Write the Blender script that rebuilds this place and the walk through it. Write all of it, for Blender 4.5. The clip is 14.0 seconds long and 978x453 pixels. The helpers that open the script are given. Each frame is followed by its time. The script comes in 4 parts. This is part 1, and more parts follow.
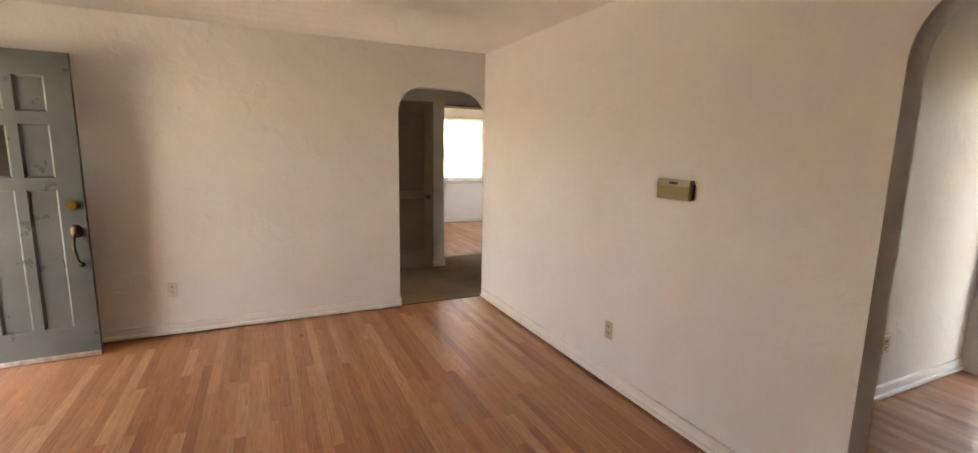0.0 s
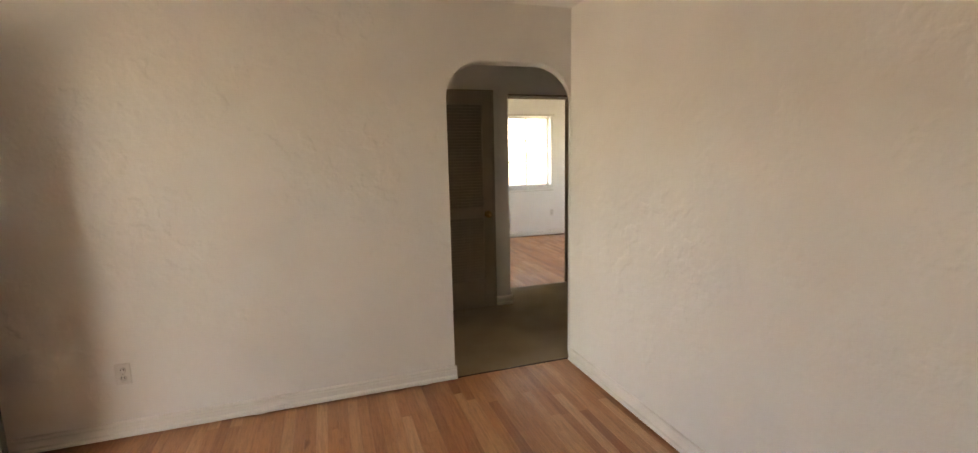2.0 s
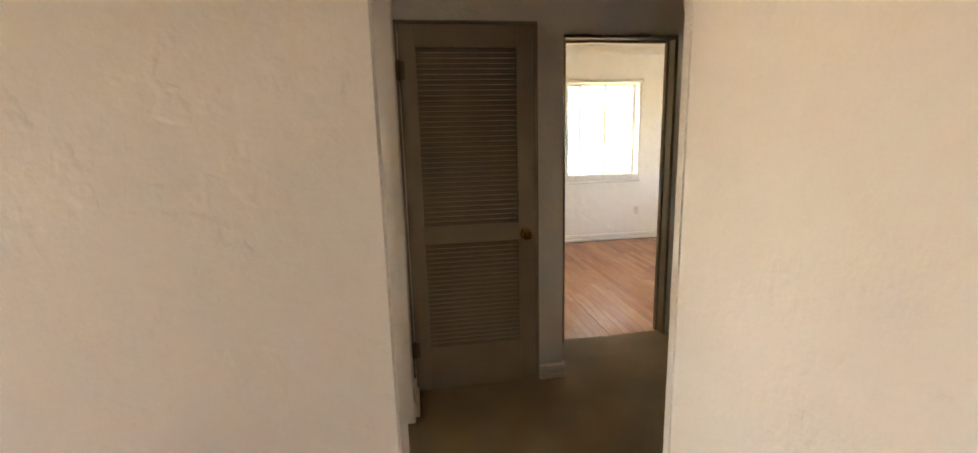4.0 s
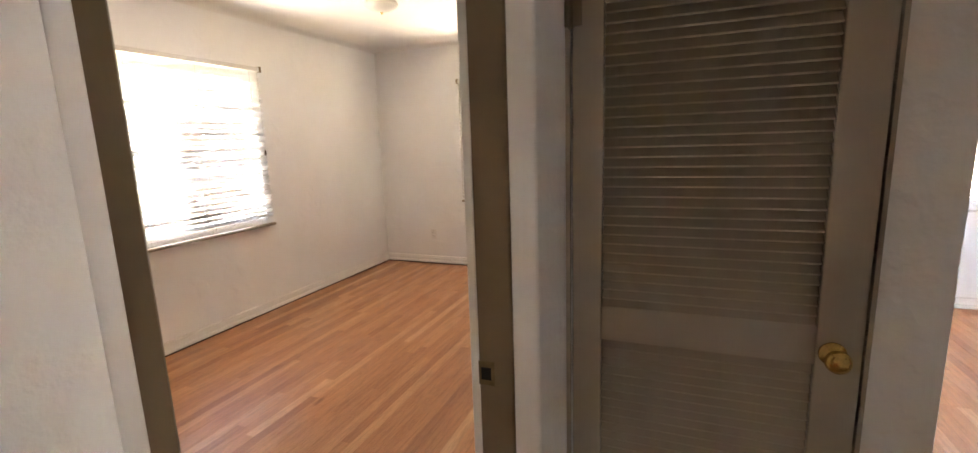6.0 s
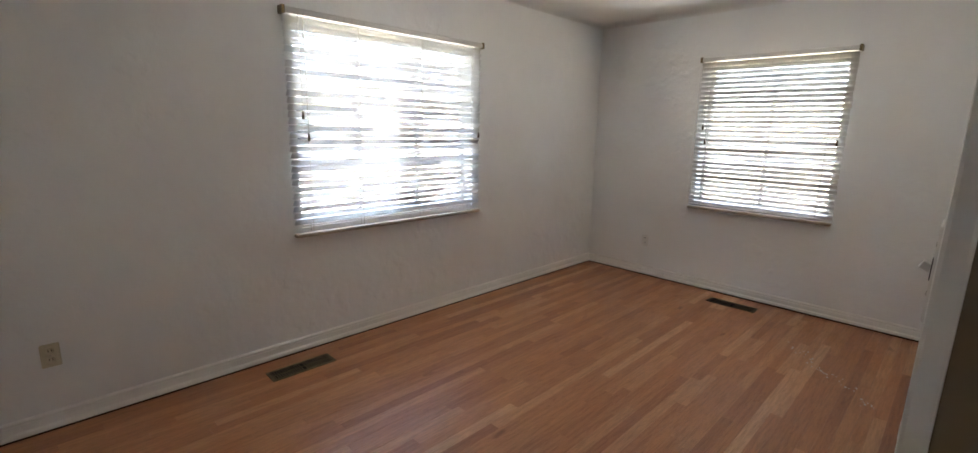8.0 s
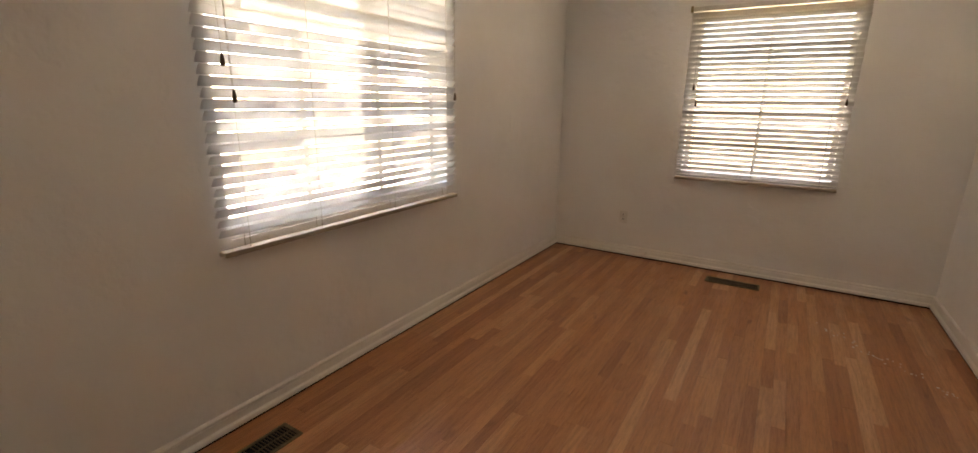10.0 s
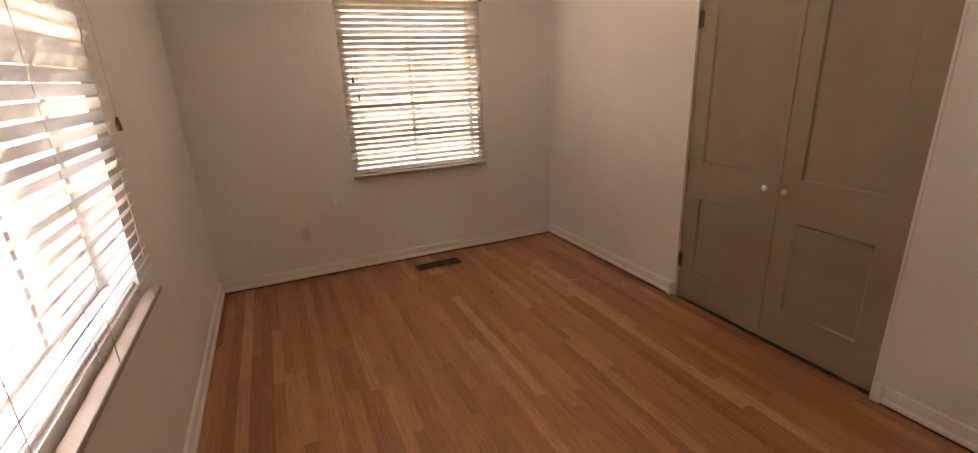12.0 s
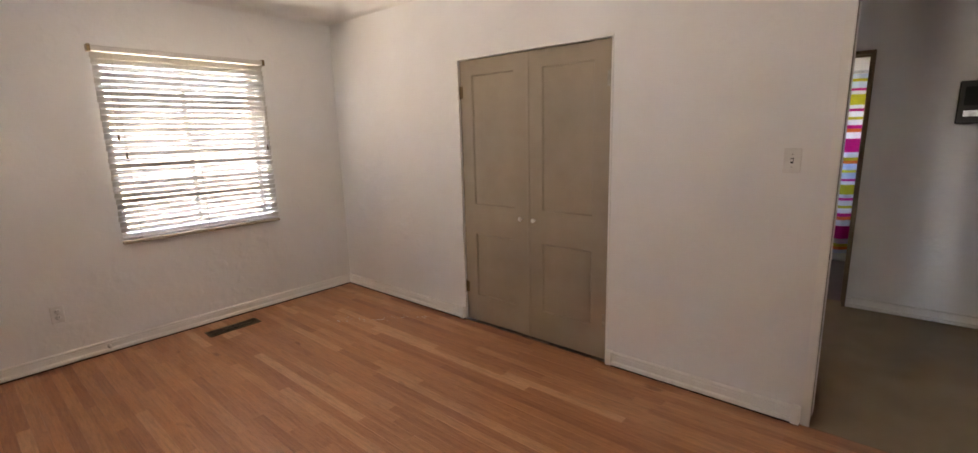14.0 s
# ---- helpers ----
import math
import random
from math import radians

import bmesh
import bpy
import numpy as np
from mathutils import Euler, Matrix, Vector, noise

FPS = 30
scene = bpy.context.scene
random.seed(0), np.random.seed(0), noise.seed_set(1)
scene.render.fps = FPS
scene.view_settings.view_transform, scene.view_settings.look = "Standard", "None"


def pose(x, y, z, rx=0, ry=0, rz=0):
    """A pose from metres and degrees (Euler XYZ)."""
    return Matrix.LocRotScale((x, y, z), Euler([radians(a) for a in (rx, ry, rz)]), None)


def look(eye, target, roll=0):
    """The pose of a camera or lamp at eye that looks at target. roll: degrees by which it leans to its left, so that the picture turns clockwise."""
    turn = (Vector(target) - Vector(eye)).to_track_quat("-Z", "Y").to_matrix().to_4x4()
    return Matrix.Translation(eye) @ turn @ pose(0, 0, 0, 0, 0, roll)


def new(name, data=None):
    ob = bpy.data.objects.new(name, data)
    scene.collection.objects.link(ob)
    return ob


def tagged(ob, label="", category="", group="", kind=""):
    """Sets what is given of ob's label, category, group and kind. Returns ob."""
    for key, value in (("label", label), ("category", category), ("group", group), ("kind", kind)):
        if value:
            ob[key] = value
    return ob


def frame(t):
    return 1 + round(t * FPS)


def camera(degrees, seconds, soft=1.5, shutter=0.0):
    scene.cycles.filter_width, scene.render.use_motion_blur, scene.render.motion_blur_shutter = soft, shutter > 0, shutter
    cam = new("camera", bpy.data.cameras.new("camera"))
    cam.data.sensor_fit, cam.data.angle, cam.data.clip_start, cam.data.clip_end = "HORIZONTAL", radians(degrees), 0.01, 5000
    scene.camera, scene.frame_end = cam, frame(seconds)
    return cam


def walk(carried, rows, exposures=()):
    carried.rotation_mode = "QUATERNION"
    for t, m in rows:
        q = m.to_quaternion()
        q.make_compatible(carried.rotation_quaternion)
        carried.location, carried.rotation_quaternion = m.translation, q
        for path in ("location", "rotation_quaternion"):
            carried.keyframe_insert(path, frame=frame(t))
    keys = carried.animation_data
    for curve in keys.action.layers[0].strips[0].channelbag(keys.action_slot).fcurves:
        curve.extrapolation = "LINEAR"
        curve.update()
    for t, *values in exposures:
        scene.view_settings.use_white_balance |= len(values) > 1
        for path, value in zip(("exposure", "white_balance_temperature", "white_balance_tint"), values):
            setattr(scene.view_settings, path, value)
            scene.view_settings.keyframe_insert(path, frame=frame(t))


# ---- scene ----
cam = camera(91.6, 14.0)
PATH = [
    (0, (0.795, 1.552, 1.485), (1.64, 3.336, 1.166), 1.1),
    (0.5, (0.827, 1.822, 1.477), (1.521, 3.676, 1.195), 0.0),
    (1, (0.935, 2.157, 1.45), (1.524, 4.049, 1.18), -0.9),
    (1.5, (1.094, 2.535, 1.449), (1.636, 4.441, 1.178), -1.4),
    (2, (1.186, 2.953, 1.474), (1.821, 4.825, 1.168), -1.2),
    (4.3, (2.077, 4.824, 1.459), (2.347, 6.768, 1.073), -1.0),
    (4.5, (2.118, 4.984, 1.445), (2.38, 6.928, 1.058), -0.6),
    (5, (2.217, 5.331, 1.460), (2.454, 7.280, 1.081), -0.4),
    (5.3, (2.261, 5.506, 1.431), (2.283, 7.472, 1.064), -1.3),
    (5.5, (2.278, 5.619, 1.451), (2.081, 7.574, 1.080), -1.9),
    (6, (2.224, 5.815, 1.456), (1.495, 7.644, 1.102), -1.9),
    (6.2, (2.180, 5.884, 1.454), (1.285, 7.638, 1.106), -1.4),
    (6.5, (2.122, 5.989, 1.452), (0.989, 7.599, 1.104), -0.9),
    (6.8, (2.068, 6.082, 1.440), (0.722, 7.516, 1.075), -1.3),
    (7, (2.026, 6.132, 1.435), (0.555, 7.432, 1.052), -1.2),
    (7.5, (1.903, 6.230, 1.470), (0.336, 7.406, 1.066), -0.4),
    (8, (1.763, 6.268, 1.482), (0.380, 7.652, 1.075), 1.25),
    (8.2, (1.709, 6.262, 1.470), (0.352, 7.670, 1.060), 1.6),
    (10.5, (0.347, 6.564, 1.384), (-0.369, 8.354, 0.851), 0.4),
    (11, (0.029, 6.628, 1.376), (-0.273, 8.532, 0.843), -0.4),
    (11.5, (-0.295, 6.783, 1.406), (-0.16, 8.699, 0.847), -2.8),
    (12, (-0.637, 6.949, 1.535), (0.133, 8.69, 0.924), -2.3),
    (12.5, (-0.751, 6.860, 1.489), (0.464, 8.356, 0.955), -3.2),
    (13, (-0.814, 6.710, 1.489), (0.574, 8.080, 1.036), -1.6),
    (13.5, (-0.880, 6.632, 1.508), (0.577, 7.936, 1.081), -1.4),
    (14, (-0.899, 6.635, 1.500), (0.586, 7.917, 1.110), -1.5),
]
EXPOSURES = [(0, 5.05, 9900, 26), (0.5, 5.05, 9800, 21), (1.0, 4.85, 9800, 20), (1.5, 4.65, 9800, 20), (2.0, 4.82, 9800, 20), (4.5, 5.15, 10600, 26),
             (5.0, 5.18, 10800, 30), (5.5, 5.65, 10000, 27), (6.2, 5.9, 7400, 24), (7.5, 5.35, 6450, 18), (8.2, 4.8, 6450, 18), (10.5, 4.65, 9400, 28), (11.5, 4.65, 9000, 23),
             (12.0, 4.65, 9800, 38), (12.5, 5.15, 8800, 30), (13.0, 5.15, 8800, 31), (13.5, 5.18, 8100, 30), (14, 5.2, 7400, 28)]
walk(cam, [(t, look(eye, target, roll)) for t, eye, target, roll in PATH], EXPOSURES)

# ---- daylight ----
SUN_DIR = Vector((0.22, -0.50, -0.95)).normalized()
world = bpy.data.worlds.new("world")
scene.world = world
world.use_nodes = True
wn = world.node_tree
sky = wn.nodes.new("ShaderNodeTexSky")
sky.sky_type = "NISHITA"
sky.sun_disc = False
sky.sun_elevation = math.asin(-SUN_DIR.z)
sky.sun_rotation = math.atan2(-SUN_DIR.x, -SUN_DIR.y)
wn.nodes["Background"].inputs[1].default_value = 0.15
wn.links.new(sky.outputs[0], wn.nodes["Background"].inputs[0])
sun = new("sun", bpy.data.lights.new("sun", "SUN"))
sun.data.energy = 3.0
sun.data.angle = radians(0.5)
sun.data.color = (1.0, 0.94, 0.85)
sun.matrix_world = look((0, 0, 20), Vector((0, 0, 20)) + SUN_DIR)


def sky_lamp(place, toward, wide, high, watts):
    """Added fill lamp for sky light that blind slats throw up into the room."""
    lamp = new("blind_fill_light", bpy.data.lights.new("blind_fill_light", "AREA"))
    lamp.data.shape = "RECTANGLE"
    lamp.data.size, lamp.data.size_y, lamp.data.energy = wide, high, watts
    lamp.data.spread = radians(80)
    lamp.data.color = (0.96, 0.98, 1.0)
    lamp.matrix_world = look(place, Vector(place) + Vector(toward))


sky_lamp((-1.055, 8.26, 1.42), (1, 0, 1.25), 1.45, 0.12, 0.19)
sky_lamp((0.48, 10.725, 1.42), (0, -1, 1.25), 1.0, 0.12, 0.10)

# ---- materials ----
def material(name, rough=0.5, metal=0.0, coat=0.0):
    m = bpy.data.materials.new(name)
    m.use_nodes = True
    b = m.node_tree.nodes["Principled BSDF"]
    b.inputs["Roughness"].default_value = rough
    b.inputs["Metallic"].default_value = metal
    b.inputs["Coat Weight"].default_value = coat
    return m, m.node_tree, b


def ramp(nt, source, stops, smooth=True):
    r = nt.nodes.new("ShaderNodeValToRGB")
    if not smooth:
        r.color_ramp.interpolation = "CONSTANT"
    while len(r.color_ramp.elements) < len(stops):
        r.color_ramp.elements.new(0.5)
    for e, (p, c) in zip(r.color_ramp.elements, stops):
        e.position, e.color = p, (*c, 1)
    nt.links.new(source, r.inputs[0])
    return r.outputs[0]


def noise_at(nt, scale, detail=4.0, stretch=(1, 1, 1), rough=0.55, offset=None):
    co = nt.nodes.new("ShaderNodeTexCoord")
    mp = nt.nodes.new("ShaderNodeMapping")
    mp.inputs["Scale"].default_value = stretch
    nt.links.new(co.outputs["Object"], mp.inputs[0])
    vec = mp.outputs[0]
    if offset is not None:
        add = nt.nodes.new("ShaderNodeVectorMath")
        sc = nt.nodes.new("ShaderNodeVectorMath")
        sc.operation = "SCALE"
        sc.inputs[0].default_value = (37.0, 91.0, 53.0)
        nt.links.new(offset, sc.inputs["Scale"])
        nt.links.new(vec, add.inputs[0])
        nt.links.new(sc.outputs[0], add.inputs[1])
        vec = add.outputs[0]
    n = nt.nodes.new("ShaderNodeTexNoise")
    n.inputs["Scale"].default_value, n.inputs["Detail"].default_value = scale, detail
    n.inputs["Roughness"].default_value = rough
    nt.links.new(vec, n.inputs["Vector"])
    return n.outputs[0]


def mixed(nt, kind, fac, a, b):
    mx = nt.nodes.new("ShaderNodeMix")
    mx.data_type, mx.blend_type = "RGBA", kind
    for sock, val in ((mx.inputs[0], fac), (mx.inputs[6], a), (mx.inputs[7], b)):
        if isinstance(val, (int, float)):
            sock.default_value = val
        elif isinstance(val, tuple):
            sock.default_value = (*val, 1)
        else:
            nt.links.new(val, sock)
    return mx.outputs[2]


def bumped(nt, b, height, strength, distance=0.01):
    bp = nt.nodes.new("ShaderNodeBump")
    bp.inputs["Strength"].default_value, bp.inputs["Distance"].default_value = strength, distance
    nt.links.new(height, bp.inputs["Height"])
    nt.links.new(bp.outputs[0], b.inputs["Normal"])
    return bp


def paint(name, dark, light, rough=0.45, scale=3.0, grain=60.0, strength=0.15):
    """Brushed paint: slow stains, fine brush grain, uneven gloss."""
    m, nt, b = material(name, rough)
    base = ramp(nt, noise_at(nt, scale, 5), [(0.3, dark), (0.7, light)])
    nt.links.new(base, b.inputs["Base Color"])
    g = ramp(nt, noise_at(nt, scale * 2.2, 4), [(0.3, (rough - 0.1,) * 3), (0.75, (rough + 0.14,) * 3)])
    nt.links.new(g, b.inputs["Roughness"])
    bumped(nt, b, noise_at(nt, grain, 3), strength, 0.003)
    return m


def plaster(name, dark, light, strength=0.5):
    """Hand-trowelled plaster: broad waves, raised trowel ridges, fine tooth."""
    m, nt, b = material(name, 0.72)
    nt.links.new(ramp(nt, noise_at(nt, 1.3, 6), [(0.3, dark), (0.7, light)]), b.inputs["Base Color"])
    broad = noise_at(nt, 2.6, 3)
    ridge = ramp(nt, noise_at(nt, 9.0, 3, rough=0.45), [(0.50, (0, 0, 0)), (0.60, (0.7, 0.7, 0.7)), (0.74, (1, 1, 1))])
    where = ramp(nt, noise_at(nt, 1.7, 2), [(0.46, (0, 0, 0)), (0.6, (1, 1, 1))])
    rid = mixed(nt, "MULTIPLY", 1.0, ridge, where)
    fine = noise_at(nt, 42.0, 4)
    b1 = bumped(nt, b, broad, 0.35 * strength, 0.06)
    b2 = bumped(nt, b, rid, 0.75 * strength, 0.006)
    b3 = bumped(nt, b, fine, 0.6 * strength, 0.004)
    nt.links.new(b1.outputs[0], b2.inputs["Normal"])
    nt.links.new(b2.outputs[0], b3.inputs["Normal"])
    return m


def oak(name, island):
    m, nt, b = material(name, 0.36, coat=0.12)
    b.inputs["Coat Roughness"].default_value = 0.22
    if island:
        rnd = nt.nodes.new("ShaderNodeNewGeometry").outputs["Random Per Island"]
    else:
        rnd = nt.nodes.new("ShaderNodeObjectInfo").outputs["Random"]
    tone = ramp(nt, rnd, [(0.0, (0.40, 0.16, 0.074)), (0.2, (0.49, 0.212, 0.097)), (0.75, (0.57, 0.263, 0.124)), (0.93, (0.63, 0.32, 0.165)), (1.0, (0.70, 0.385, 0.215))])
    figure = ramp(nt, noise_at(nt, 9.0, 6, (9, 0.55, 9), 0.62, rnd), [(0.3, (0.66, 0.60, 0.55)), (0.55, (1, 1, 1)), (0.75, (1.08, 1.06, 1.02))])
    col = mixed(nt, "MULTIPLY", 0.75, tone, figure)
    pores = ramp(nt, noise_at(nt, 60.0, 4, (7, 0.35, 7), 0.6, rnd), [(0.36, (0.62, 0.55, 0.5)), (0.5, (1, 1, 1))])
    col = mixed(nt, "MULTIPLY", 0.5, col, pores)
    knots = ramp(nt, noise_at(nt, 5.0, 2, (2.2, 0.8, 2.2), 0.4, rnd), [(0.72, (1, 1, 1)), (0.80, (0.45, 0.36, 0.3))])
    col = mixed(nt, "MULTIPLY", 0.7, col, knots)
    nt.links.new(col, b.inputs["Base Color"])
    gl = ramp(nt, noise_at(nt, 3.0, 4), [(0.3, (0.30,) * 3), (0.7, (0.46,) * 3)])
    nt.links.new(gl, b.inputs["Roughness"])
    bumped(nt, b, noise_at(nt, 70.0, 3, (6, 0.4, 6), 0.5, rnd), 0.08, 0.002)
    return m


def carpet_mat():
    m, nt, b = material("carpet_pile", 0.95)
    b.inputs["Sheen Weight"].default_value = 0.25
    c = ramp(nt, noise_at(nt, 2.2, 5), [(0.3, (0.30, 0.205, 0.10)), (0.7, (0.44, 0.315, 0.17))])
    c = mixed(nt, "MULTIPLY", 0.6, c, ramp(nt, noise_at(nt, 180.0, 2), [(0.3, (0.6, 0.6, 0.6)), (0.7, (1.1, 1.1, 1.1))]))
    nt.links.new(c, b.inputs["Base Color"])
    bumped(nt, b, noise_at(nt, 220.0, 2), 0.9, 0.008)
    return m


def metal_mat(name, col, rough):
    m, nt, b = material(name, rough, 1.0)
    nt.links.new(ramp(nt, noise_at(nt, 25.0, 4), [(0.3, tuple(c * 0.6 for c in col)), (0.65, col)]), b.inputs["Base Color"])
    return m


def plain(name, col, rough=0.5):
    m, nt, b = material(name, rough)
    nt.links.new(ramp(nt, noise_at(nt, 12.0, 3), [(0.3, tuple(c * 0.88 for c in col)), (0.7, col)]), b.inputs["Base Color"])
    return m


def slat_mat(name, col, through_light):
    m, nt, b = material(name, 0.42)
    nt.links.new(ramp(nt, noise_at(nt, 6.0, 4), [(0.3, tuple(c * 0.9 for c in col)), (0.7, col)]), b.inputs["Base Color"])
    tr = nt.nodes.new("ShaderNodeBsdfTranslucent")
    tr.inputs[0].default_value = (*col, 1)
    mx = nt.nodes.new("ShaderNodeMixShader")
    mx.inputs[0].default_value = through_light
    nt.links.new(b.outputs[0], mx.inputs[1])
    nt.links.new(tr.outputs[0], mx.inputs[2])
    nt.links.new(mx.outputs[0], nt.nodes["Material Output"].inputs[0])
    return m


def glass_mat():
    m = bpy.data.materials.new("window_glass")
    m.use_nodes = True
    nt = m.node_tree
    nt.nodes.remove(nt.nodes["Principled BSDF"])
    t = nt.nodes.new("ShaderNodeBsdfTransparent")
    t.inputs[0].default_value = (0.96, 0.98, 0.97, 1)
    g = nt.nodes.new("ShaderNodeBsdfGlossy")
    g.inputs["Roughness"].default_value = 0.02
    mx = nt.nodes.new("ShaderNodeMixShader")
    mx.inputs[0].default_value = 0.06
    nt.links.new(t.outputs[0], mx.inputs[1])
    nt.links.new(g.outputs[0], mx.inputs[2])
    nt.links.new(mx.outputs[0], nt.nodes["Material Output"].inputs[0])
    return m


def striped_cloth():
    m, nt, b = material("striped_cloth", 0.8)
    co = nt.nodes.new("ShaderNodeTexCoord")
    sp = nt.nodes.new("ShaderNodeSeparateXYZ")
    nt.links.new(co.outputs["Object"], sp.inputs[0])
    dv = nt.nodes.new("ShaderNodeMath")
    dv.operation = "DIVIDE"
    dv.inputs[1].default_value = 0.92
    nt.links.new(sp.outputs[2], dv.inputs[0])
    fr = nt.nodes.new("ShaderNodeMath")
    fr.operation = "FRACT"
    nt.links.new(dv.outputs[0], fr.inputs[0])
    W, P, L, O, B = (0.8, 0.8, 0.84), (0.62, 0.02, 0.25), (0.55, 0.5, 0.03), (0.75, 0.2, 0.04), (0.55, 0.65, 0.78)
    bands = [(0, B), (0.07, L), (0.10, B), (0.17, O), (0.205, L), (0.24, W), (0.30, P), (0.45, W), (0.52, O), (0.56, P), (0.60, W),
             (0.66, L), (0.69, W), (0.75, P), (0.78, W), (0.82, L), (0.93, W), (0.97, P)]
    c = ramp(nt, fr.outputs[0], bands, smooth=False)
    nt.links.new(c, b.inputs["Base Color"])
    tr = nt.nodes.new("ShaderNodeBsdfTranslucent")
    nt.links.new(c, tr.inputs[0])
    mx = nt.nodes.new("ShaderNodeMixShader")
    mx.inputs[0].default_value = 0.5
    nt.links.new(b.outputs[0], mx.inputs[1])
    nt.links.new(tr.outputs[0], mx.inputs[2])
    nt.links.new(mx.outputs[0], nt.nodes["Material Output"].inputs[0])
    return m


WALL = plaster("plaster_white", (0.80, 0.79, 0.765), (0.865, 0.857, 0.838), 0.68)
CEIL = plaster("plaster_ceiling", (0.76, 0.74, 0.70), (0.83, 0.81, 0.77), 0.3)
TRIM = paint("white_trim_paint", (0.81, 0.79, 0.745), (0.88, 0.865, 0.83), 0.4)
TAUPE = paint("taupe_paint", (0.32, 0.26, 0.19), (0.385, 0.315, 0.235), 0.42)
BROWN = paint("brown_trim_paint", (0.17, 0.118, 0.066), (0.24, 0.175, 0.105), 0.45)
DARKDOOR = paint("dark_door_paint", (0.06, 0.052, 0.04), (0.09, 0.078, 0.06), 0.45)
GREENGREY = paint("grey_green_door_paint", (0.062, 0.074, 0.069), (0.095, 0.108, 0.101), 0.34)
OAK = oak("oak_strip", False)
OAK_JOINED = oak("oak_strip_joined", True)
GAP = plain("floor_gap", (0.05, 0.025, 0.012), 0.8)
CARPET = carpet_mat()
BRASS = metal_mat("brass", (0.75, 0.50, 0.18), 0.24)
OLDBRASS = metal_mat("aged_brass", (0.24, 0.18, 0.10), 0.38)
STEEL = metal_mat("hinge_steel", (0.45, 0.42, 0.36), 0.4)
ALU = metal_mat("aluminium", (0.75, 0.76, 0.78), 0.35)
DARKMETAL = metal_mat("register_metal", (0.26, 0.22, 0.15), 0.5)
BLACK = plain("black_plastic", (0.02, 0.018, 0.016), 0.4)
VOID = plain("dark_recess", (0.012, 0.011, 0.01), 0.9)
IVORY = plain("ivory_plastic", (0.62, 0.54, 0.38), 0.4)
WHITEPL = plain("white_plastic", (0.78, 0.76, 0.72), 0.35)
OLIVE = plain("olive_gold_plastic", (0.30, 0.25, 0.11), 0.4)
BEIGE = plain("beige_plastic", (0.40, 0.37, 0.27), 0.4)
SLAT = slat_mat("cream_slat", (0.66, 0.62, 0.56), 0.03)
SLAT_WHITE = slat_mat("white_wood_slat", (0.66, 0.645, 0.62), 0.006)
MINISLAT = slat_mat("white_mini_slat", (0.62, 0.62, 0.61), 0.0)
RAIL = paint("blind_rail", (0.30, 0.24, 0.17), (0.42, 0.35, 0.26), 0.5)
BRONZE = metal_mat("dark_bronze", (0.085, 0.06, 0.042), 0.42)
CORD = plain("blind_cord", (0.55, 0.5, 0.42), 0.8)
TASSEL = plain("wood_tassel", (0.10, 0.06, 0.03), 0.5)
GLASS = glass_mat()
SASH = paint("sash_paint", (0.62, 0.60, 0.56), (0.74, 0.72, 0.68), 0.4)
OPAL = slat_mat("opal_glass", (0.85, 0.82, 0.74), 0.4)
CLOTH = striped_cloth()
TILE = plain("bath_floor", (0.20, 0.16, 0.13), 0.4)
STUCCO = plaster("outside_stucco", (0.55, 0.50, 0.42), (0.66, 0.61, 0.53), 1.0)
ROOFM = plain("roof_felt", (0.16, 0.14, 0.12), 0.9)
CONCRETE = paint("concrete", (0.34, 0.32, 0.29), (0.46, 0.44, 0.40), 0.9, 1.5, 40, 0.5)
LAWN = paint("dry_yard", (0.17, 0.155, 0.095), (0.30, 0.27, 0.19), 0.95, 0.8, 30, 0.9)
BARK = paint("bark", (0.07, 0.05, 0.035), (0.15, 0.11, 0.08), 0.9, 8, 30, 0.9)
LEAF = slat_mat("leaf", (0.10, 0.12, 0.05), 0.4)


# ---- building helpers ----
def box(bm, x0, x1, y0, y1, z0, z1, bevel=0.0, seg=1):
    vs = [bm.verts.new((x, y, z)) for x in (x0, x1) for y in (y0, y1) for z in (z0, z1)]
    fs = [bm.faces.new([vs[i] for i in q]) for q in ((0, 1, 3, 2), (4, 6, 7, 5), (0, 4, 5, 1), (2, 3, 7, 6), (0, 2, 6, 4), (1, 5, 7, 3))]
    if bevel:
        es = list({e for f in fs for e in f.edges})
        bmesh.ops.bevel(bm, geom=es, offset=bevel, segments=seg, affect="EDGES", profile=0.6)
    return bm


def boxed(*args, **kw):
    return box(bmesh.new(), *args, **kw)


def cyl(bm, p, axis, r0, r1, length, n=16):
    rot = Vector(axis).normalized().to_track_quat("Z", "Y").to_matrix().to_4x4()
    m = Matrix.Translation(Vector(p)) @ rot @ Matrix.Translation((0, 0, length / 2))
    bmesh.ops.create_cone(bm, cap_ends=True, segments=n, radius1=r0, radius2=r1, depth=length, matrix=m)
    return bm


def lathe(bm, profile, n=24, m=Matrix()):
    rings = []
    for r, z in profile:
        rings.append([bm.verts.new(m @ Vector((r * math.cos(2 * math.pi * k / n), r * math.sin(2 * math.pi * k / n), z))) for k in range(n)])
    for a, b in zip(rings, rings[1:]):
        for k in range(n):
            bm.faces.new((a[k], a[(k + 1) % n], b[(k + 1) % n], b[k]))
    bm.faces.new(rings[0][::-1])
    bm.faces.new(rings[-1])
    for f in bm.faces:
        f.smooth = True
    return bm


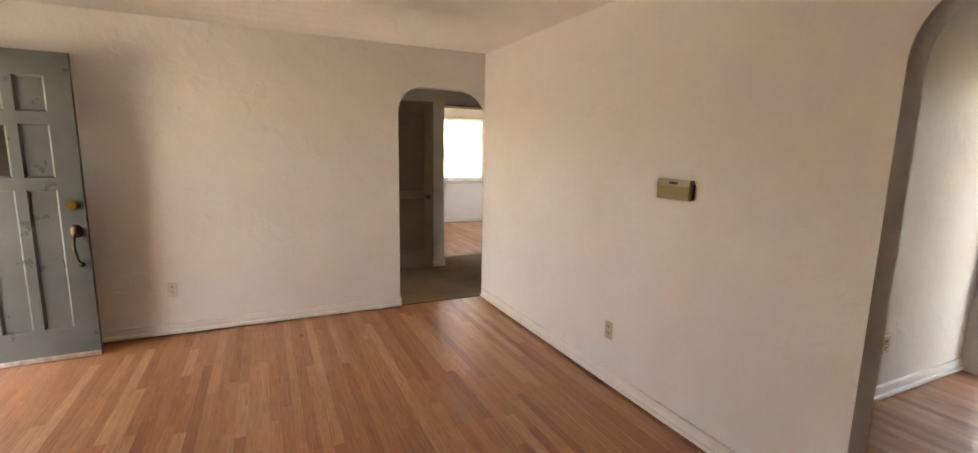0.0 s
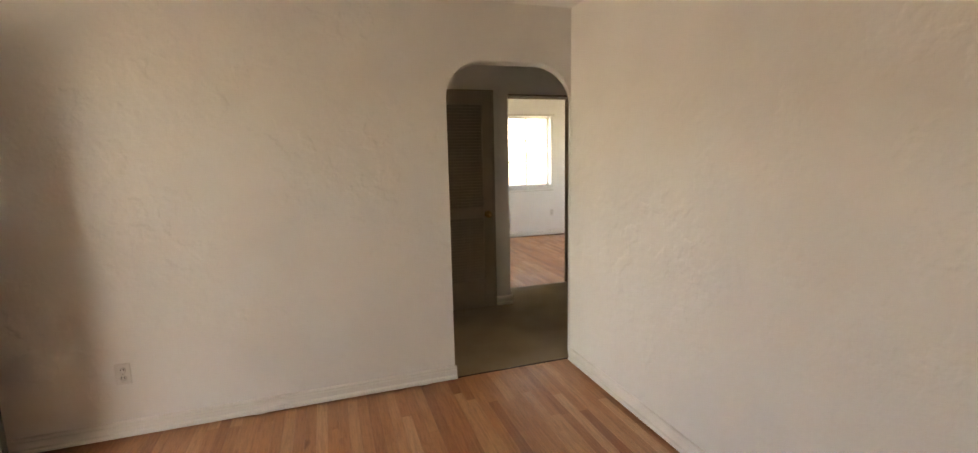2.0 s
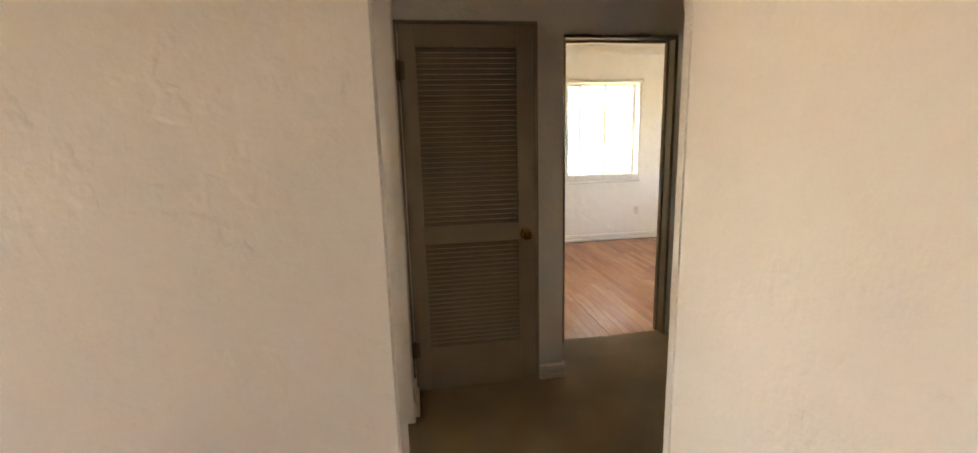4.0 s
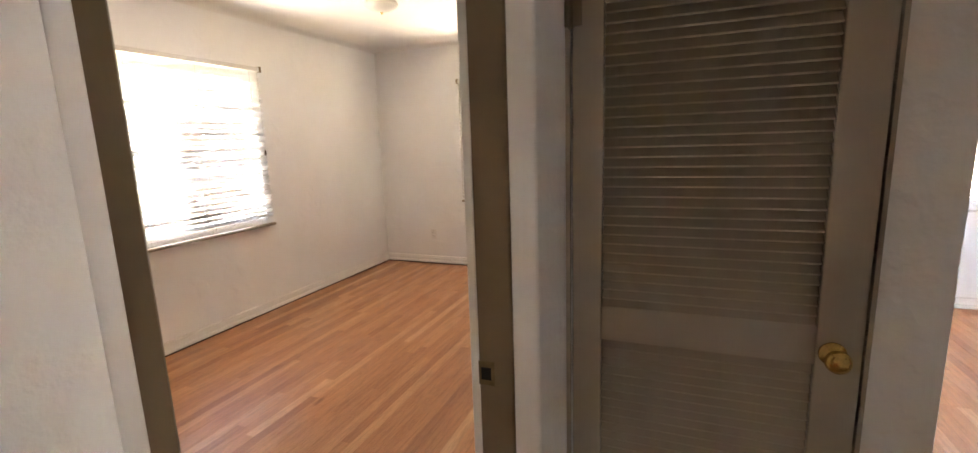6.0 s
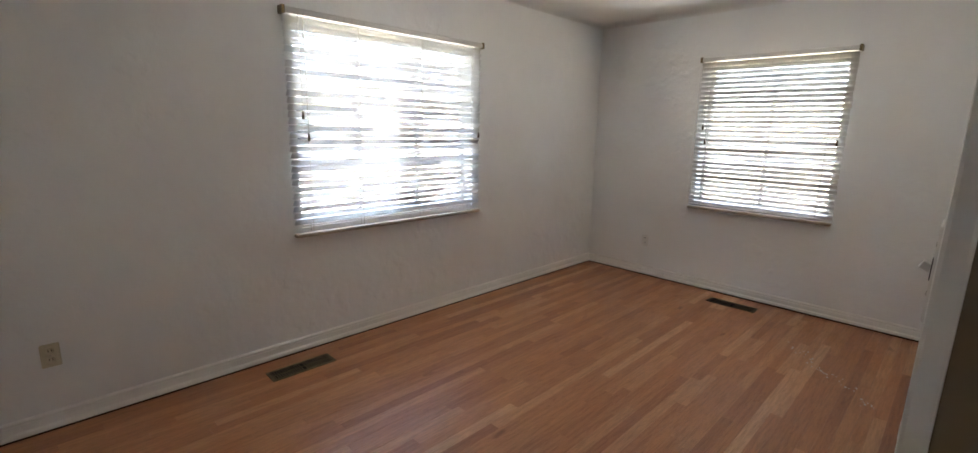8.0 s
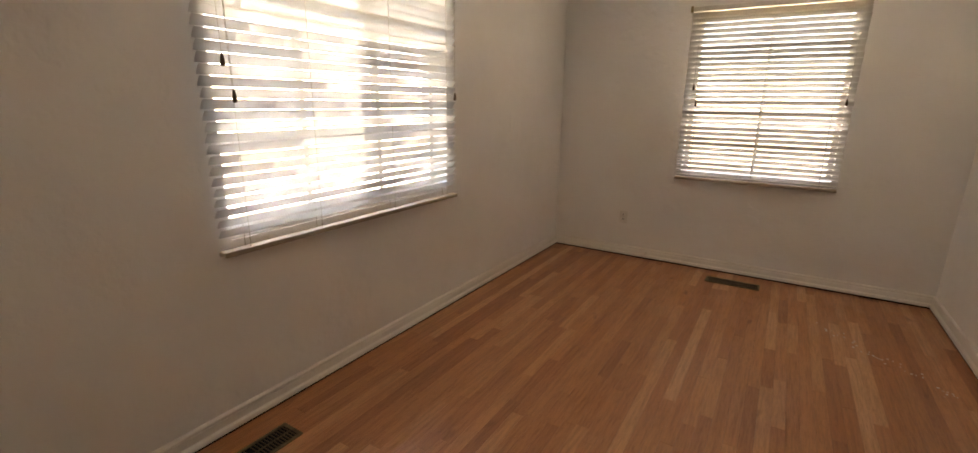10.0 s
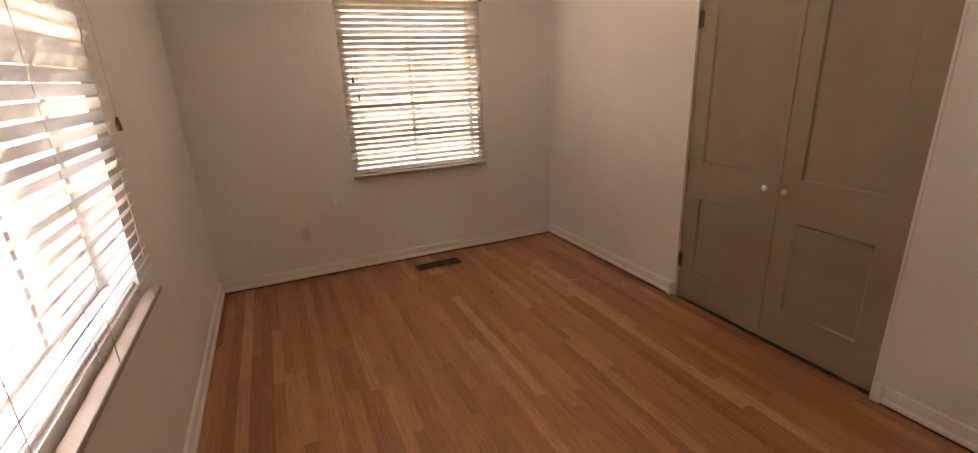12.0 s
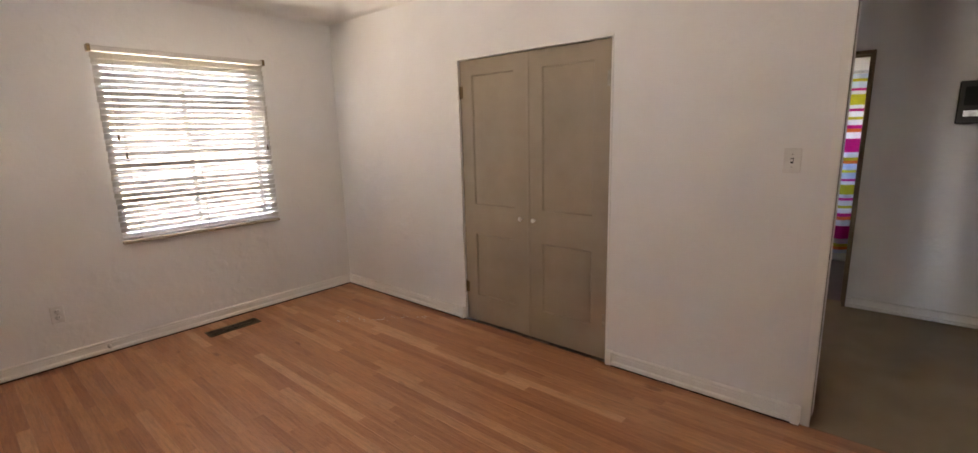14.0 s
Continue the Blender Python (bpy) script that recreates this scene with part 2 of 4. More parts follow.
def tube(bm, pts, r, n=8):
    pts = [Vector(p) for p in pts]
    rings = []
    for i, p in enumerate(pts):
        d = (pts[min(i + 1, len(pts) - 1)] - pts[max(i - 1, 0)]).normalized()
        a = d.orthogonal().normalized()
        b = d.cross(a)
        rr = r[i] if isinstance(r, (list, tuple)) else r
        rings.append([bm.verts.new(p + rr * (math.cos(2 * math.pi * k / n) * a + math.sin(2 * math.pi * k / n) * b)) for k in range(n)])
    for a, b in zip(rings, rings[1:]):
        s = min(range(n), key=lambda k: sum((a[j].co - b[(j + k) % n].co).length for j in range(n)))
        for k in range(n):
            bm.faces.new((a[k], a[(k + 1) % n], b[(k + 1 + s) % n], b[(k + s) % n]))
    bm.faces.new(rings[0][::-1])
    bm.faces.new(rings[-1])
    for f in bm.faces:
        f.smooth = True
    return bm


def to_mesh(name, bm, mat):
    bmesh.ops.recalc_face_normals(bm, faces=bm.faces)
    me = bpy.data.meshes.new(name)
    bm.to_mesh(me)
    bm.free()
    me.materials.append(mat)
    return me


def part(name, bm, mat, parent, label="", at=None):
    ob = new(name, to_mesh(name, bm, mat))
    ob.parent = parent
    if at is not None:
        ob.matrix_basis = at
    if label:
        tagged(ob, label)
    return ob


def piece(name, me, parent, at):
    ob = new(name, me)
    ob.parent = parent
    ob.matrix_basis = at
    return ob


def thing(name, m, label, category, group="", kind=""):
    ob = new(name)
    ob.empty_display_size = 0.1
    ob.matrix_world = m
    return tagged(ob, label, category, group, kind)


def solid(name, bm, mat, label, category, kind="structure", at=None):
    ob = new(name, to_mesh(name, bm, mat))
    if at is not None:
        ob.matrix_world = at
    return tagged(ob, label, category, "", kind)


def wall_cells(bm, axis, a0, a1, lo, hi, top, holes):
    """A slab along x or y from lo to hi, a0..a1 thick, with rectangular holes (from, to, bottom, top)."""
    def cell(s0, s1, z0, z1):
        if s1 - s0 > 1e-4 and z1 - z0 > 1e-4:
            box(bm, *((s0, s1, a0, a1) if axis == "x" else (a0, a1, s0, s1)), z0, z1)
    at = lo
    for h0, h1, b0, b1 in sorted(holes):
        cell(at, h0, -0.3, top)
        cell(h0, h1, -0.3, b0)
        cell(h0, h1, b1, top)
        at = h1
    cell(at, hi, -0.3, top)
    bmesh.ops.remove_doubles(bm, verts=bm.verts, dist=1e-4)
    inner = [f for f in bm.faces if len([g for g in bm.faces if g is not f and (g.calc_center_median() - f.calc_center_median()).length < 1e-4])]
    bmesh.ops.delete(bm, geom=inner, context="FACES_ONLY")
    return bm


def arch_head(bm, axis, a0, a1, h0, h1, spring, crown, top, back=(0, 0)):
    """Fills a hole's head above a flat arch with rounded shoulders of radius crown - spring."""
    r = crown - spring
    under = [(h0 + r - r * math.cos(k * math.pi / 20), spring + r * math.sin(k * math.pi / 20)) for k in range(11)]
    under += [(h1 - r + r * math.sin(k * math.pi / 20), spring + r * math.cos(k * math.pi / 20)) for k in range(11)]
    def v(s, a, z):
        return bm.verts.new((s, a, z) if axis == "x" else (a, s, z))
    n = len(under) - 1
    def sway(k, a):
        return 0 if a == a0 else back[0] * (1 - k / n) + back[1] * k / n
    low = [[v(s + sway(k, a), a, z) for k, (s, z) in enumerate(under)] for a in (a0, a1)]
    high = [[v(s + sway(k, a), a, top) for k, (s, z) in enumerate(under)] for a in (a0, a1)]
    for k in range(len(under) - 1):
        bm.faces.new((low[0][k], low[0][k + 1], high[0][k + 1], high[0][k]))
        bm.faces.new((low[1][k], high[1][k], high[1][k + 1], low[1][k + 1]))
        f = bm.faces.new((low[0][k], low[1][k], low[1][k + 1], low[0][k + 1]))
        f.smooth = True
    return bm


def cove_ceiling(name, x0, x1, y0, y1, z, r, label, mat=None):
    bm = bmesh.new()
    rings = []
    for k in range(9):
        a = k * math.pi / 16
        i, h = r * (1 - math.cos(a)), z - r + r * math.sin(a)
        rings.append([bm.verts.new(c) for c in ((x0 + i, y0 + i, h), (x1 - i, y0 + i, h), (x1 - i, y1 - i, h), (x0 + i, y1 - i, h))])
    for a, b in zip(rings, rings[1:]):
        for k in range(4):
            bm.faces.new((a[k], a[(k + 1) % 4], b[(k + 1) % 4], b[k])).smooth = True
    bm.faces.new(rings[-1])
    box(bm, x0, x1, y0, y1, z + 0.02, z + 0.1)
    return solid(name, bm, mat or CEIL, label, "ceiling")


def baseboard(bm, p, q, n):
    """Painted board with a stepped cap and a shoe, from p to q along a wall whose inward normal is n."""
    prof = [(0, 0.013), (0.027, 0.013), (0.028, 0.022), (0.025, 0.033), (0.017, 0.037), (0.014, 0.039), (0.014, 0.071), (0.009, 0.073), (0.017, 0.077), (0.017, 0.088), (0.010, 0.094), (0, 0.095)]
    p, q, n = Vector((*p, 0)), Vector((*q, 0)), Vector((*n, 0))
    a = [bm.verts.new(p + n * d + Vector((0, 0, z))) for d, z in prof]
    b = [bm.verts.new(q + n * d + Vector((0, 0, z))) for d, z in prof]
    for k in range(len(prof) - 1):
        bm.faces.new((a[k], a[k + 1], b[k + 1], b[k]))
    bm.faces.new(a[::-1])
    bm.faces.new(b)
    return bm


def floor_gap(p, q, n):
    """Dark strip that colours in the shade under the shoe of a baseboard."""
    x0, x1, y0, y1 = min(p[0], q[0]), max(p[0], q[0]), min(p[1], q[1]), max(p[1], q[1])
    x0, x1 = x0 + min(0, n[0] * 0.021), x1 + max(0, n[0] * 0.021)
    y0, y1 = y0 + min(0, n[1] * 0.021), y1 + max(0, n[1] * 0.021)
    solid("floor_gap_shade", boxed(x0, x1, y0, y1, 0.0005, 0.0125), GAP, "dark strip for the shade between the oak floor and the baseboard", "trim")


# ---- ground and shell ----
TOP = 2.66
bm = bmesh.new()
bmesh.ops.create_grid(bm, x_segments=8, y_segments=8, size=600)
solid("ground", bm, LAWN, "dry bare yard round the house", "ground", at=pose(0, 0, -0.35))
solid("slab", boxed(-1.38, 6.6, -0.75, 11.05, -0.34, -0.06), CONCRETE, "grey concrete floor slab under the house", "slab")
# unseen roof keeps light out; eaves made wide to keep sun off the blinds
solid("roof", boxed(-1.95, 7.2, -1.3, 12.0, TOP + 0.004, TOP + 0.14), ROOFM, "unseen flat dark roof, its wide eaves sized to shade the windows", "roof")
# added overhang, out of view, cuts the daylight through the front doorway
solid("porch_shade_roof", boxed(-4.6, -1.951, 2.6, 7.0, TOP + 0.004, TOP + 0.12), ROOFM, "unseen flat roof added over the front porch to dim the living room", "roof")
solid("porch", boxed(-3.2, -1.384, 3.6, 6.2, -0.345, -0.08, bevel=0.01), CONCRETE, "worn grey concrete porch at the front door", "porch")
solid("driveway", boxed(-9.5, -6.2, -20, 40, -0.349, -0.33), CONCRETE, "pale sunlit concrete driveway beside the lawn", "driveway")

bm = wall_cells(bmesh.new(), "x", 5.83, 5.98, -1.18, 3.84, TOP, [(1.905, 2.745, -0.3, 1.80)])
bmesh.ops.delete(bm, geom=[f for f in bm.faces if 1.905 < f.calc_center_median().x < 2.745 and f.calc_center_median().z > 1.7], context="FACES")
for v in bm.verts:
    if v.co.y > 5.9 and 1.8 < v.co.x < 2.8:
        v.co.x += 0.0 if v.co.x < 2.3 else 0.07
arch_head(bm, "x", 5.83, 5.98, 1.905, 2.745, 1.80, 2.035, TOP, (0.0, 0.07))
solid("wall_living_north", bm, WALL, "white trowelled plaster wall with a small arched opening to the hall", "wall")
bm = wall_cells(bmesh.new(), "y", 2.75, 2.88, -0.6, 5.829, TOP, [(1.2, 2.455, -0.3, 1.80)])
bmesh.ops.delete(bm, geom=[f for f in bm.faces if 1.2 < f.calc_center_median().y < 2.455 and f.calc_center_median().z > 1.7], context="FACES")
arch_head(bm, "y", 2.75, 2.88, 1.2, 2.455, 1.80, 2.07, TOP)
solid("wall_living_east", bm, WALL, "white plaster wall with a wide arched opening to the dining room", "wall")
solid("wall_west", wall_cells(bmesh.new(), "y", -1.38, -1.18, -0.75, 11.05, TOP, [(4.62, 5.55, -0.3, 2.06), (7.53, 9.0, 0.83, 2.10)]),
      WALL, "white plaster outside wall with a window and the front doorway", "wall")
solid("wall_living_south", boxed(-1.18, 5.7, -0.75, -0.6, -0.3, TOP), WALL, "plain white plaster end wall of the living room", "wall")
solid("wall_bedroom_east", wall_cells(bmesh.new(), "y", 1.757, 1.93, 5.981, 10.85, TOP, [(5.9812, 6.875, -0.3, 2.07), (7.945, 9.20, -0.3, 2.035)]),
      WALL, "white trowelled plaster wall with a doorway and a closet opening", "wall")
solid("wall_bedroom_north", wall_cells(bmesh.new(), "x", 10.85, 11.05, -1.18, 2.6, TOP, [(-0.05, 1.02, 0.82, 2.11)]),
      WALL, "white plaster wall with one window", "wall")
solid("wall_closet_front", wall_cells(bmesh.new(), "x", 7.157, 7.257, 1.931, 2.82, TOP, [(1.945, 2.665, -0.3, 2.03)]),
      WALL, "narrow white plaster wall round the louvred closet door", "wall")
solid("wall_closet_side", boxed(2.72, 2.82, 7.258, 7.606, -0.3, TOP), WALL, "short white plaster return of the hall closet", "wall")
solid("wall_second_bedroom_south", wall_cells(bmesh.new(), "x", 7.607, 7.72, 1.931, 6.4, TOP, [(2.955, 3.735, -0.3, 2.06)]),
      WALL, "white plaster wall with the second bedroom's doorway", "wall")
solid("wall_hall_east", wall_cells(bmesh.new(), "y", 3.84, 3.96, 5.83, 7.606, TOP, [(6.85, 7.40, -0.3, 2.03)]),
      WALL, "white plaster hall wall with the bathroom doorway", "wall")
solid("wall_second_bedroom_west", boxed(2.6, 2.72, 7.721, 11.05, -0.3, TOP), WALL, "plain white plaster wall of the second bedroom", "wall")
solid("wall_second_bedroom_north", wall_cells(bmesh.new(), "x", 10.60, 10.80, 2.721, 6.4, TOP, [(4.0, 4.96, 0.88, 2.07)]),
      WALL, "white plaster wall with a sunny window", "wall")
solid("wall_east", wall_cells(bmesh.new(), "y", 6.4, 6.6, 3.171, 10.80, TOP, [(6.3, 7.2, 1.2, 2.1), (8.3, 9.5, 0.9, 2.06)]), WALL, "plain white plaster outside wall", "wall")
solid("wall_bathroom_south", boxed(3.961, 6.399, 5.83, 5.98, -0.3, TOP), WALL, "plain white plaster bathroom wall", "wall")
solid("wall_dining_north", boxed(2.881, 6.6, 3.0, 3.17, -0.3, TOP), WALL, "white plaster dining room wall with an ivory outlet", "wall")
solid("wall_dining_east", wall_cells(bmesh.new(), "y", 5.22, 5.37, -0.599, 2.999, TOP, [(2.52, 2.9, -0.02, 2.06)]), WALL, "white plaster wall with a glazed door", "wall")

cove_ceiling("ceiling_living", -1.18, 2.75, -0.6, 5.83, 2.62, 0.24, "white plaster ceiling with coved edges", WALL)
cove_ceiling("ceiling_bedroom", -1.18, 1.757, 5.98, 10.85, 2.56, 0.045, "white plaster ceiling with softly rounded edges")
cove_ceiling("ceiling_hall", 1.93, 3.84, 5.98, 7.607, 2.5, 0.05, "white plaster hall ceiling")
cove_ceiling("ceiling_second_bedroom", 2.72, 6.4, 7.72, 10.60, 2.5, 0.09, "white plaster ceiling with rounded edges")
cove_ceiling("ceiling_bathroom", 3.96, 6.4, 5.98, 7.607, 2.5, 0.05, "white plaster bathroom ceiling")
cove_ceiling("ceiling_dining", 2.88, 5.22, -0.6, 3.0, 2.5, 0.1, "white plaster dining room ceiling")

# ---- baseboards ----
bm = bmesh.new()
baseboard(bm, (-1.18, 5.83), (1.915, 5.83), (0, -1))
baseboard(bm, (2.75, 5.80), (2.75, 2.47), (-1, 0))
solid("baseboard_living", bm, TRIM, "white painted baseboard of the living room", "baseboard")
for k, (p, q, n) in enumerate((((-1.18, 5.98), (-1.18, 10.85), (1, 0)), ((-1.18, 10.85), (1.757, 10.85), (0, -1)), ((1.757, 10.85), (1.757, 9.201), (-1, 0)),
                               ((1.757, 7.944), (1.757, 6.877), (-1, 0)), ((-1.18, 5.98), (1.757, 5.98), (0, 1)))):
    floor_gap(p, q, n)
    solid(f"baseboard_bedroom_{k + 1}", baseboard(bmesh.new(), p, q, n), TRIM, "white painted baseboard, scuffed, along a bedroom wall", "baseboard")
for y0, y1 in ((7.902, 7.9435), (6.8775, 6.918), (9.2015, 9.235)):
    solid("trim_plinth", boxed(1.722, 1.7565, y0, y1, 0.008, 0.104, bevel=0.006, seg=2), TRIM, "worn white plinth block at the end of a baseboard", "trim")
bm = bmesh.new()
baseboard(bm, (2.675, 7.157), (2.835, 7.157), (0, -1))
baseboard(bm, (2.82, 7.157), (2.82, 7.607), (1, 0))
baseboard(bm, (3.84, 7.607), (3.84, 7.405), (-1, 0))
baseboard(bm, (3.84, 6.845), (3.84, 5.98), (-1, 0))
baseboard(bm, (1.93, 6.882), (1.93, 7.157), (1, 0))
solid("baseboard_hall", bm, TRIM, "white painted baseboard of the hall", "baseboard")
bm = bmesh.new()
baseboard(bm, (2.72, 10.60), (6.4, 10.60), (0, -1))
solid("baseboard_second_bedroom", bm, TRIM, "white painted baseboard under the window", "baseboard")
bm = bmesh.new()
baseboard(bm, (2.88, 3.0), (5.22, 3.0), (0, -1))
solid("baseboard_dining", bm, TRIM, "white painted baseboard of the dining room", "baseboard")

# ---- hall carpet, bathroom and other floors ----
bm = bmesh.new()
bmesh.ops.create_grid(bm, x_segments=60, y_segments=60, size=0.5)
for v in bm.verts:
    v.co.x, v.co.y = 1.755 + (v.co.x + 0.5) * (3.96 - 1.755), 5.845 + (v.co.y + 0.5) * (7.655 - 5.845)
    v.co.z = 0.006 + 0.004 * noise.noise(v.co * 6)
solid("carpet", bm, CARPET, "worn olive-brown short-pile carpet in the hall", "carpet")
solid("hall_floor", boxed(1.76, 3.959, 5.84, 7.66, -0.055, -0.004), GAP, "floor boards under the hall carpet", "floor")
solid("floor_bathroom", boxed(3.961, 6.4, 5.98, 7.606, -0.055, 0.0), TILE, "dark tiled bathroom floor", "floor")


# ---- doors and frames ----
def frame_set(name, axis, a0, a1, lo, hi, top, mat, label, w=0.03, proud=0.012):
    """A painted door lining with a stop, round an opening lo..hi."""
    root = thing(name, Matrix(), label, "door frame", kind="structure")
    def bx(s0, s1, b0, b1, z0, z1):
        return boxed(*((s0, s1, b0, b1) if axis == "x" else (b0, b1, s0, s1)), z0, z1, bevel=0.003)
    b0, b1 = a0 - proud, a1 + proud
    part("jamb", bx(lo, lo + w, b0, b1, 0, top - w), mat, root)
    part("jamb", bx(hi - w, hi, b0, b1, 0, top - w), mat, root)
    part("head", bx(lo, hi, b0, b1, top - w + 0.001, top), mat, root)
    mid = a1 - 0.03 if w < 0.03 else (a0 + a1) / 2
    part("stop", bx(lo + w, lo + w + 0.012, mid - 0.02, mid + 0.02, 0, top - w - 0.013), mat, root)
    part("stop", bx(hi - w - 0.012, hi - w, mid - 0.02, mid + 0.02, 0, top - w - 0.013), mat, root)
    part("stop", bx(lo + w, hi - w, mid - 0.02, mid + 0.02, top - w - 0.012, top - w), mat, root)
    return root


f1 = thing("door_frame_bedroom", Matrix(), "chipped brown painted door frame between hall and bedroom", "door frame", kind="structure")
part("jamb", boxed(1.758, 1.883, 5.9815, 6.030, 0, 2.02, bevel=0.003), BROWN, f1)
part("jamb", boxed(1.762, 1.866, 6.840, 6.8745, 0, 2.02, bevel=0.004), BROWN, f1)
part("head", boxed(1.760, 1.872, 5.9815, 6.8745, 2.021, 2.0695, bevel=0.004), BROWN, f1)
part("stop", boxed(1.758, 1.79, 6.0305, 6.058, 0, 2.02, bevel=0.002), BROWN, f1)
part("jamb_edge", boxed(1.7555, 1.778, 6.837, 6.8765, 0, 2.021, bevel=0.004, seg=2), TRIM, f1, "chipped cream edge of the jamb")
solid("trim_bedroom_door", boxed(1.867, 1.934, 6.838, 6.879, 0, 2.06, bevel=0.012, seg=3), WALL, "rounded white plaster edge beside the brown frame", "trim")
part("strike_plate", boxed(1.772, 1.818, 6.8375, 6.8405, 0.850, 0.915, bevel=0.001), OLDBRASS, f1, "dull brass strike plate")
part("latch_hole", boxed(1.783, 1.809, 6.836, 6.8376, 0.866, 0.899), VOID, f1)
frame_set("door_frame_second_bedroom", "x", 7.607, 7.72, 2.955, 3.735, 2.06, BROWN, "dark brown painted door frame of the second bedroom", w=0.022)
frame_set("door_frame_bathroom", "y", 3.84, 3.96, 6.85, 7.40, 2.03, BROWN, "dark brown painted bathroom door frame", w=0.025)


def hinge_part(parent, x, y, z, mat=STEEL, wide=(0.03, 0.006), label="steel butt hinge"):
    bm = bmesh.new()
    cyl(bm, (x, y, z - 0.045), (0, 0, 1), 0.007, 0.007, 0.09, 10)
    cyl(bm, (x, y, z - 0.051), (0, 0, 1), 0.004, 0.008, 0.006, 10)
    cyl(bm, (x, y, z + 0.045), (0, 0, 1), 0.008, 0.004, 0.006, 10)
    box(bm, x - wide[0], x + wide[0], y - wide[1] * 0.5, y + wide[1] * 0.5, z - 0.044, z + 0.044)
    return part("hinge", bm, mat, parent, label)


def panel_door(root, w, h, t, cols, rows, mat, depth=0.012, skip=(), edge=0.009):
    """Leaf in the local xz plane, x 0..w, y 0..t, with sunk panels; cols and rows list the panel spans."""
    xs = sorted({0, w, *[v for c in cols for v in c]})
    zs = sorted({0, h, *[v for r in rows for v in r]})
    bm = bmesh.new()
    for x0, x1 in zip(xs, xs[1:]):
        for z0, z1 in zip(zs, zs[1:]):
            if (x0, x1) in cols and (z0, z1) in rows:
                continue
            box(bm, x0, x1, 0, t, z0, z1)
    bmesh.ops.remove_doubles(bm, verts=bm.verts, dist=1e-5)
    seen = {}
    for f in bm.faces:
        c = f.calc_center_median()
        seen.setdefault((round(c.x, 4), round(c.y, 4), round(c.z, 4)), []).append(f)
    bmesh.ops.delete(bm, geom=[f for fs in seen.values() if len(fs) > 1 for f in fs], context="FACES_ONLY")
    bmesh.ops.dissolve_limit(bm, angle_limit=0.01, verts=bm.verts, edges=bm.edges)
    part("leaf", bm, mat, root)
    for i, (x0, x1) in enumerate(cols):
        for j, (z0, z1) in enumerate(rows):
            if (i, j) in skip:
                part("pane", boxed(x0, x1, t / 2 - 0.003, t / 2 + 0.003, z0, z1), GLASS, root, "clear glass pane").visible_shadow = False
            else:
                part("panel", boxed(x0 + 0.0005, x1 - 0.0005, depth, t - depth, z0 + 0.0005, z1 - 0.0005), mat, root)
            g = edge
            bm = bmesh.new()
            for y0, y1 in ((0.002, depth + 0.001), (t - depth - 0.001, t - 0.002)):
                o = [bm.verts.new((x, y, z)) for x, z in ((x0, z0), (x1, z0), (x1, z1), (x0, z1)) for y in (y0,)]
                n = [bm.verts.new((x, y, z)) for x, z in ((x0 + g, z0 + g), (x1 - g, z0 + g), (x1 - g, z1 - g), (x0 + g, z1 - g)) for y in (y1,)]
                if y0 > t / 2:
                    for v in o:
                        v.co.y = y1
                    for v in n:
                        v.co.y = y0
                for k in range(4):
                    bm.faces.new((o[k], o[(k + 1) % 4], n[(k + 1) % 4], n[k]))
            part("moulding", bm, mat, root)


# front door, swung open along the living room's end wall; local y 0 faces the room
door = thing("door_1", pose(-1.153, 5.545, 0.008, 0, 0, 1.7), "grey-green panelled front door standing open, with one small glass pane", "door", kind="structure")
FW = 0.85
panel_door(door, FW, 2.035, 0.045, [(0.145, 0.30), (0.355, 0.51), (0.565, 0.72)], [(0.22, 1.165), (1.24, 1.585), (1.66, 1.885)], GREENGREY, 0.017, skip=((1, 1),), edge=0.014)
part("sweep", boxed(0.0, FW, -0.006, 0.0, 0.0, 0.035, bevel=0.002), ALU, door, "bright aluminium door sweep")
bm = cyl(bmesh.new(), (0.79, -0.006, 1.06), (0, 1, 0), 0.033, 0.034, 0.008, 20)
cyl(bm, (0.79, -0.02, 1.06), (0, 1, 0), 0.024, 0.028, 0.015, 20)
part("deadbolt", bm, BRASS, door, "round brass deadbolt")
bm = lathe(bmesh.new(), [(0.0005, -0.001), (0.032, 0.0), (0.034, 0.006), (0.028, 0.012), (0.012, 0.018), (0.0005, 0.019)], 20, pose(0.792, 0, 0.885, 90) @ Matrix.Diagonal((1, 1.35, 1, 1)))
part("rosette", bm, BRONZE, door, "oval dark bronze rosette")
bm = tube(bmesh.new(), [(0.79, -0.012, 0.87), (0.784, -0.04, 0.845), (0.781, -0.05, 0.80), (0.786, -0.05, 0.74), (0.793, -0.04, 0.69), (0.80, -0.014, 0.665)], [0.008, 0.009, 0.010, 0.010, 0.009, 0.007], 10)
part("pull", bm, BRONZE, door, "curved dark bronze pull handle")
bm = lathe(bmesh.new(), [(0.0005, -0.001), (0.019, 0.0), (0.018, 0.008), (0.008, 0.013), (0.0005, 0.014)], 16, pose(0.80, 0, 0.655, 90))
part("foot_plate", bm, BRONZE, door)
part("latch_edge", boxed(FW, FW + 0.002, 0.010, 0.035, 0.83, 0.93), OLDBRASS, door)
for z in (0.25, 1.02, 1.8):
    hinge_part(door, -0.004, 0.052, z)
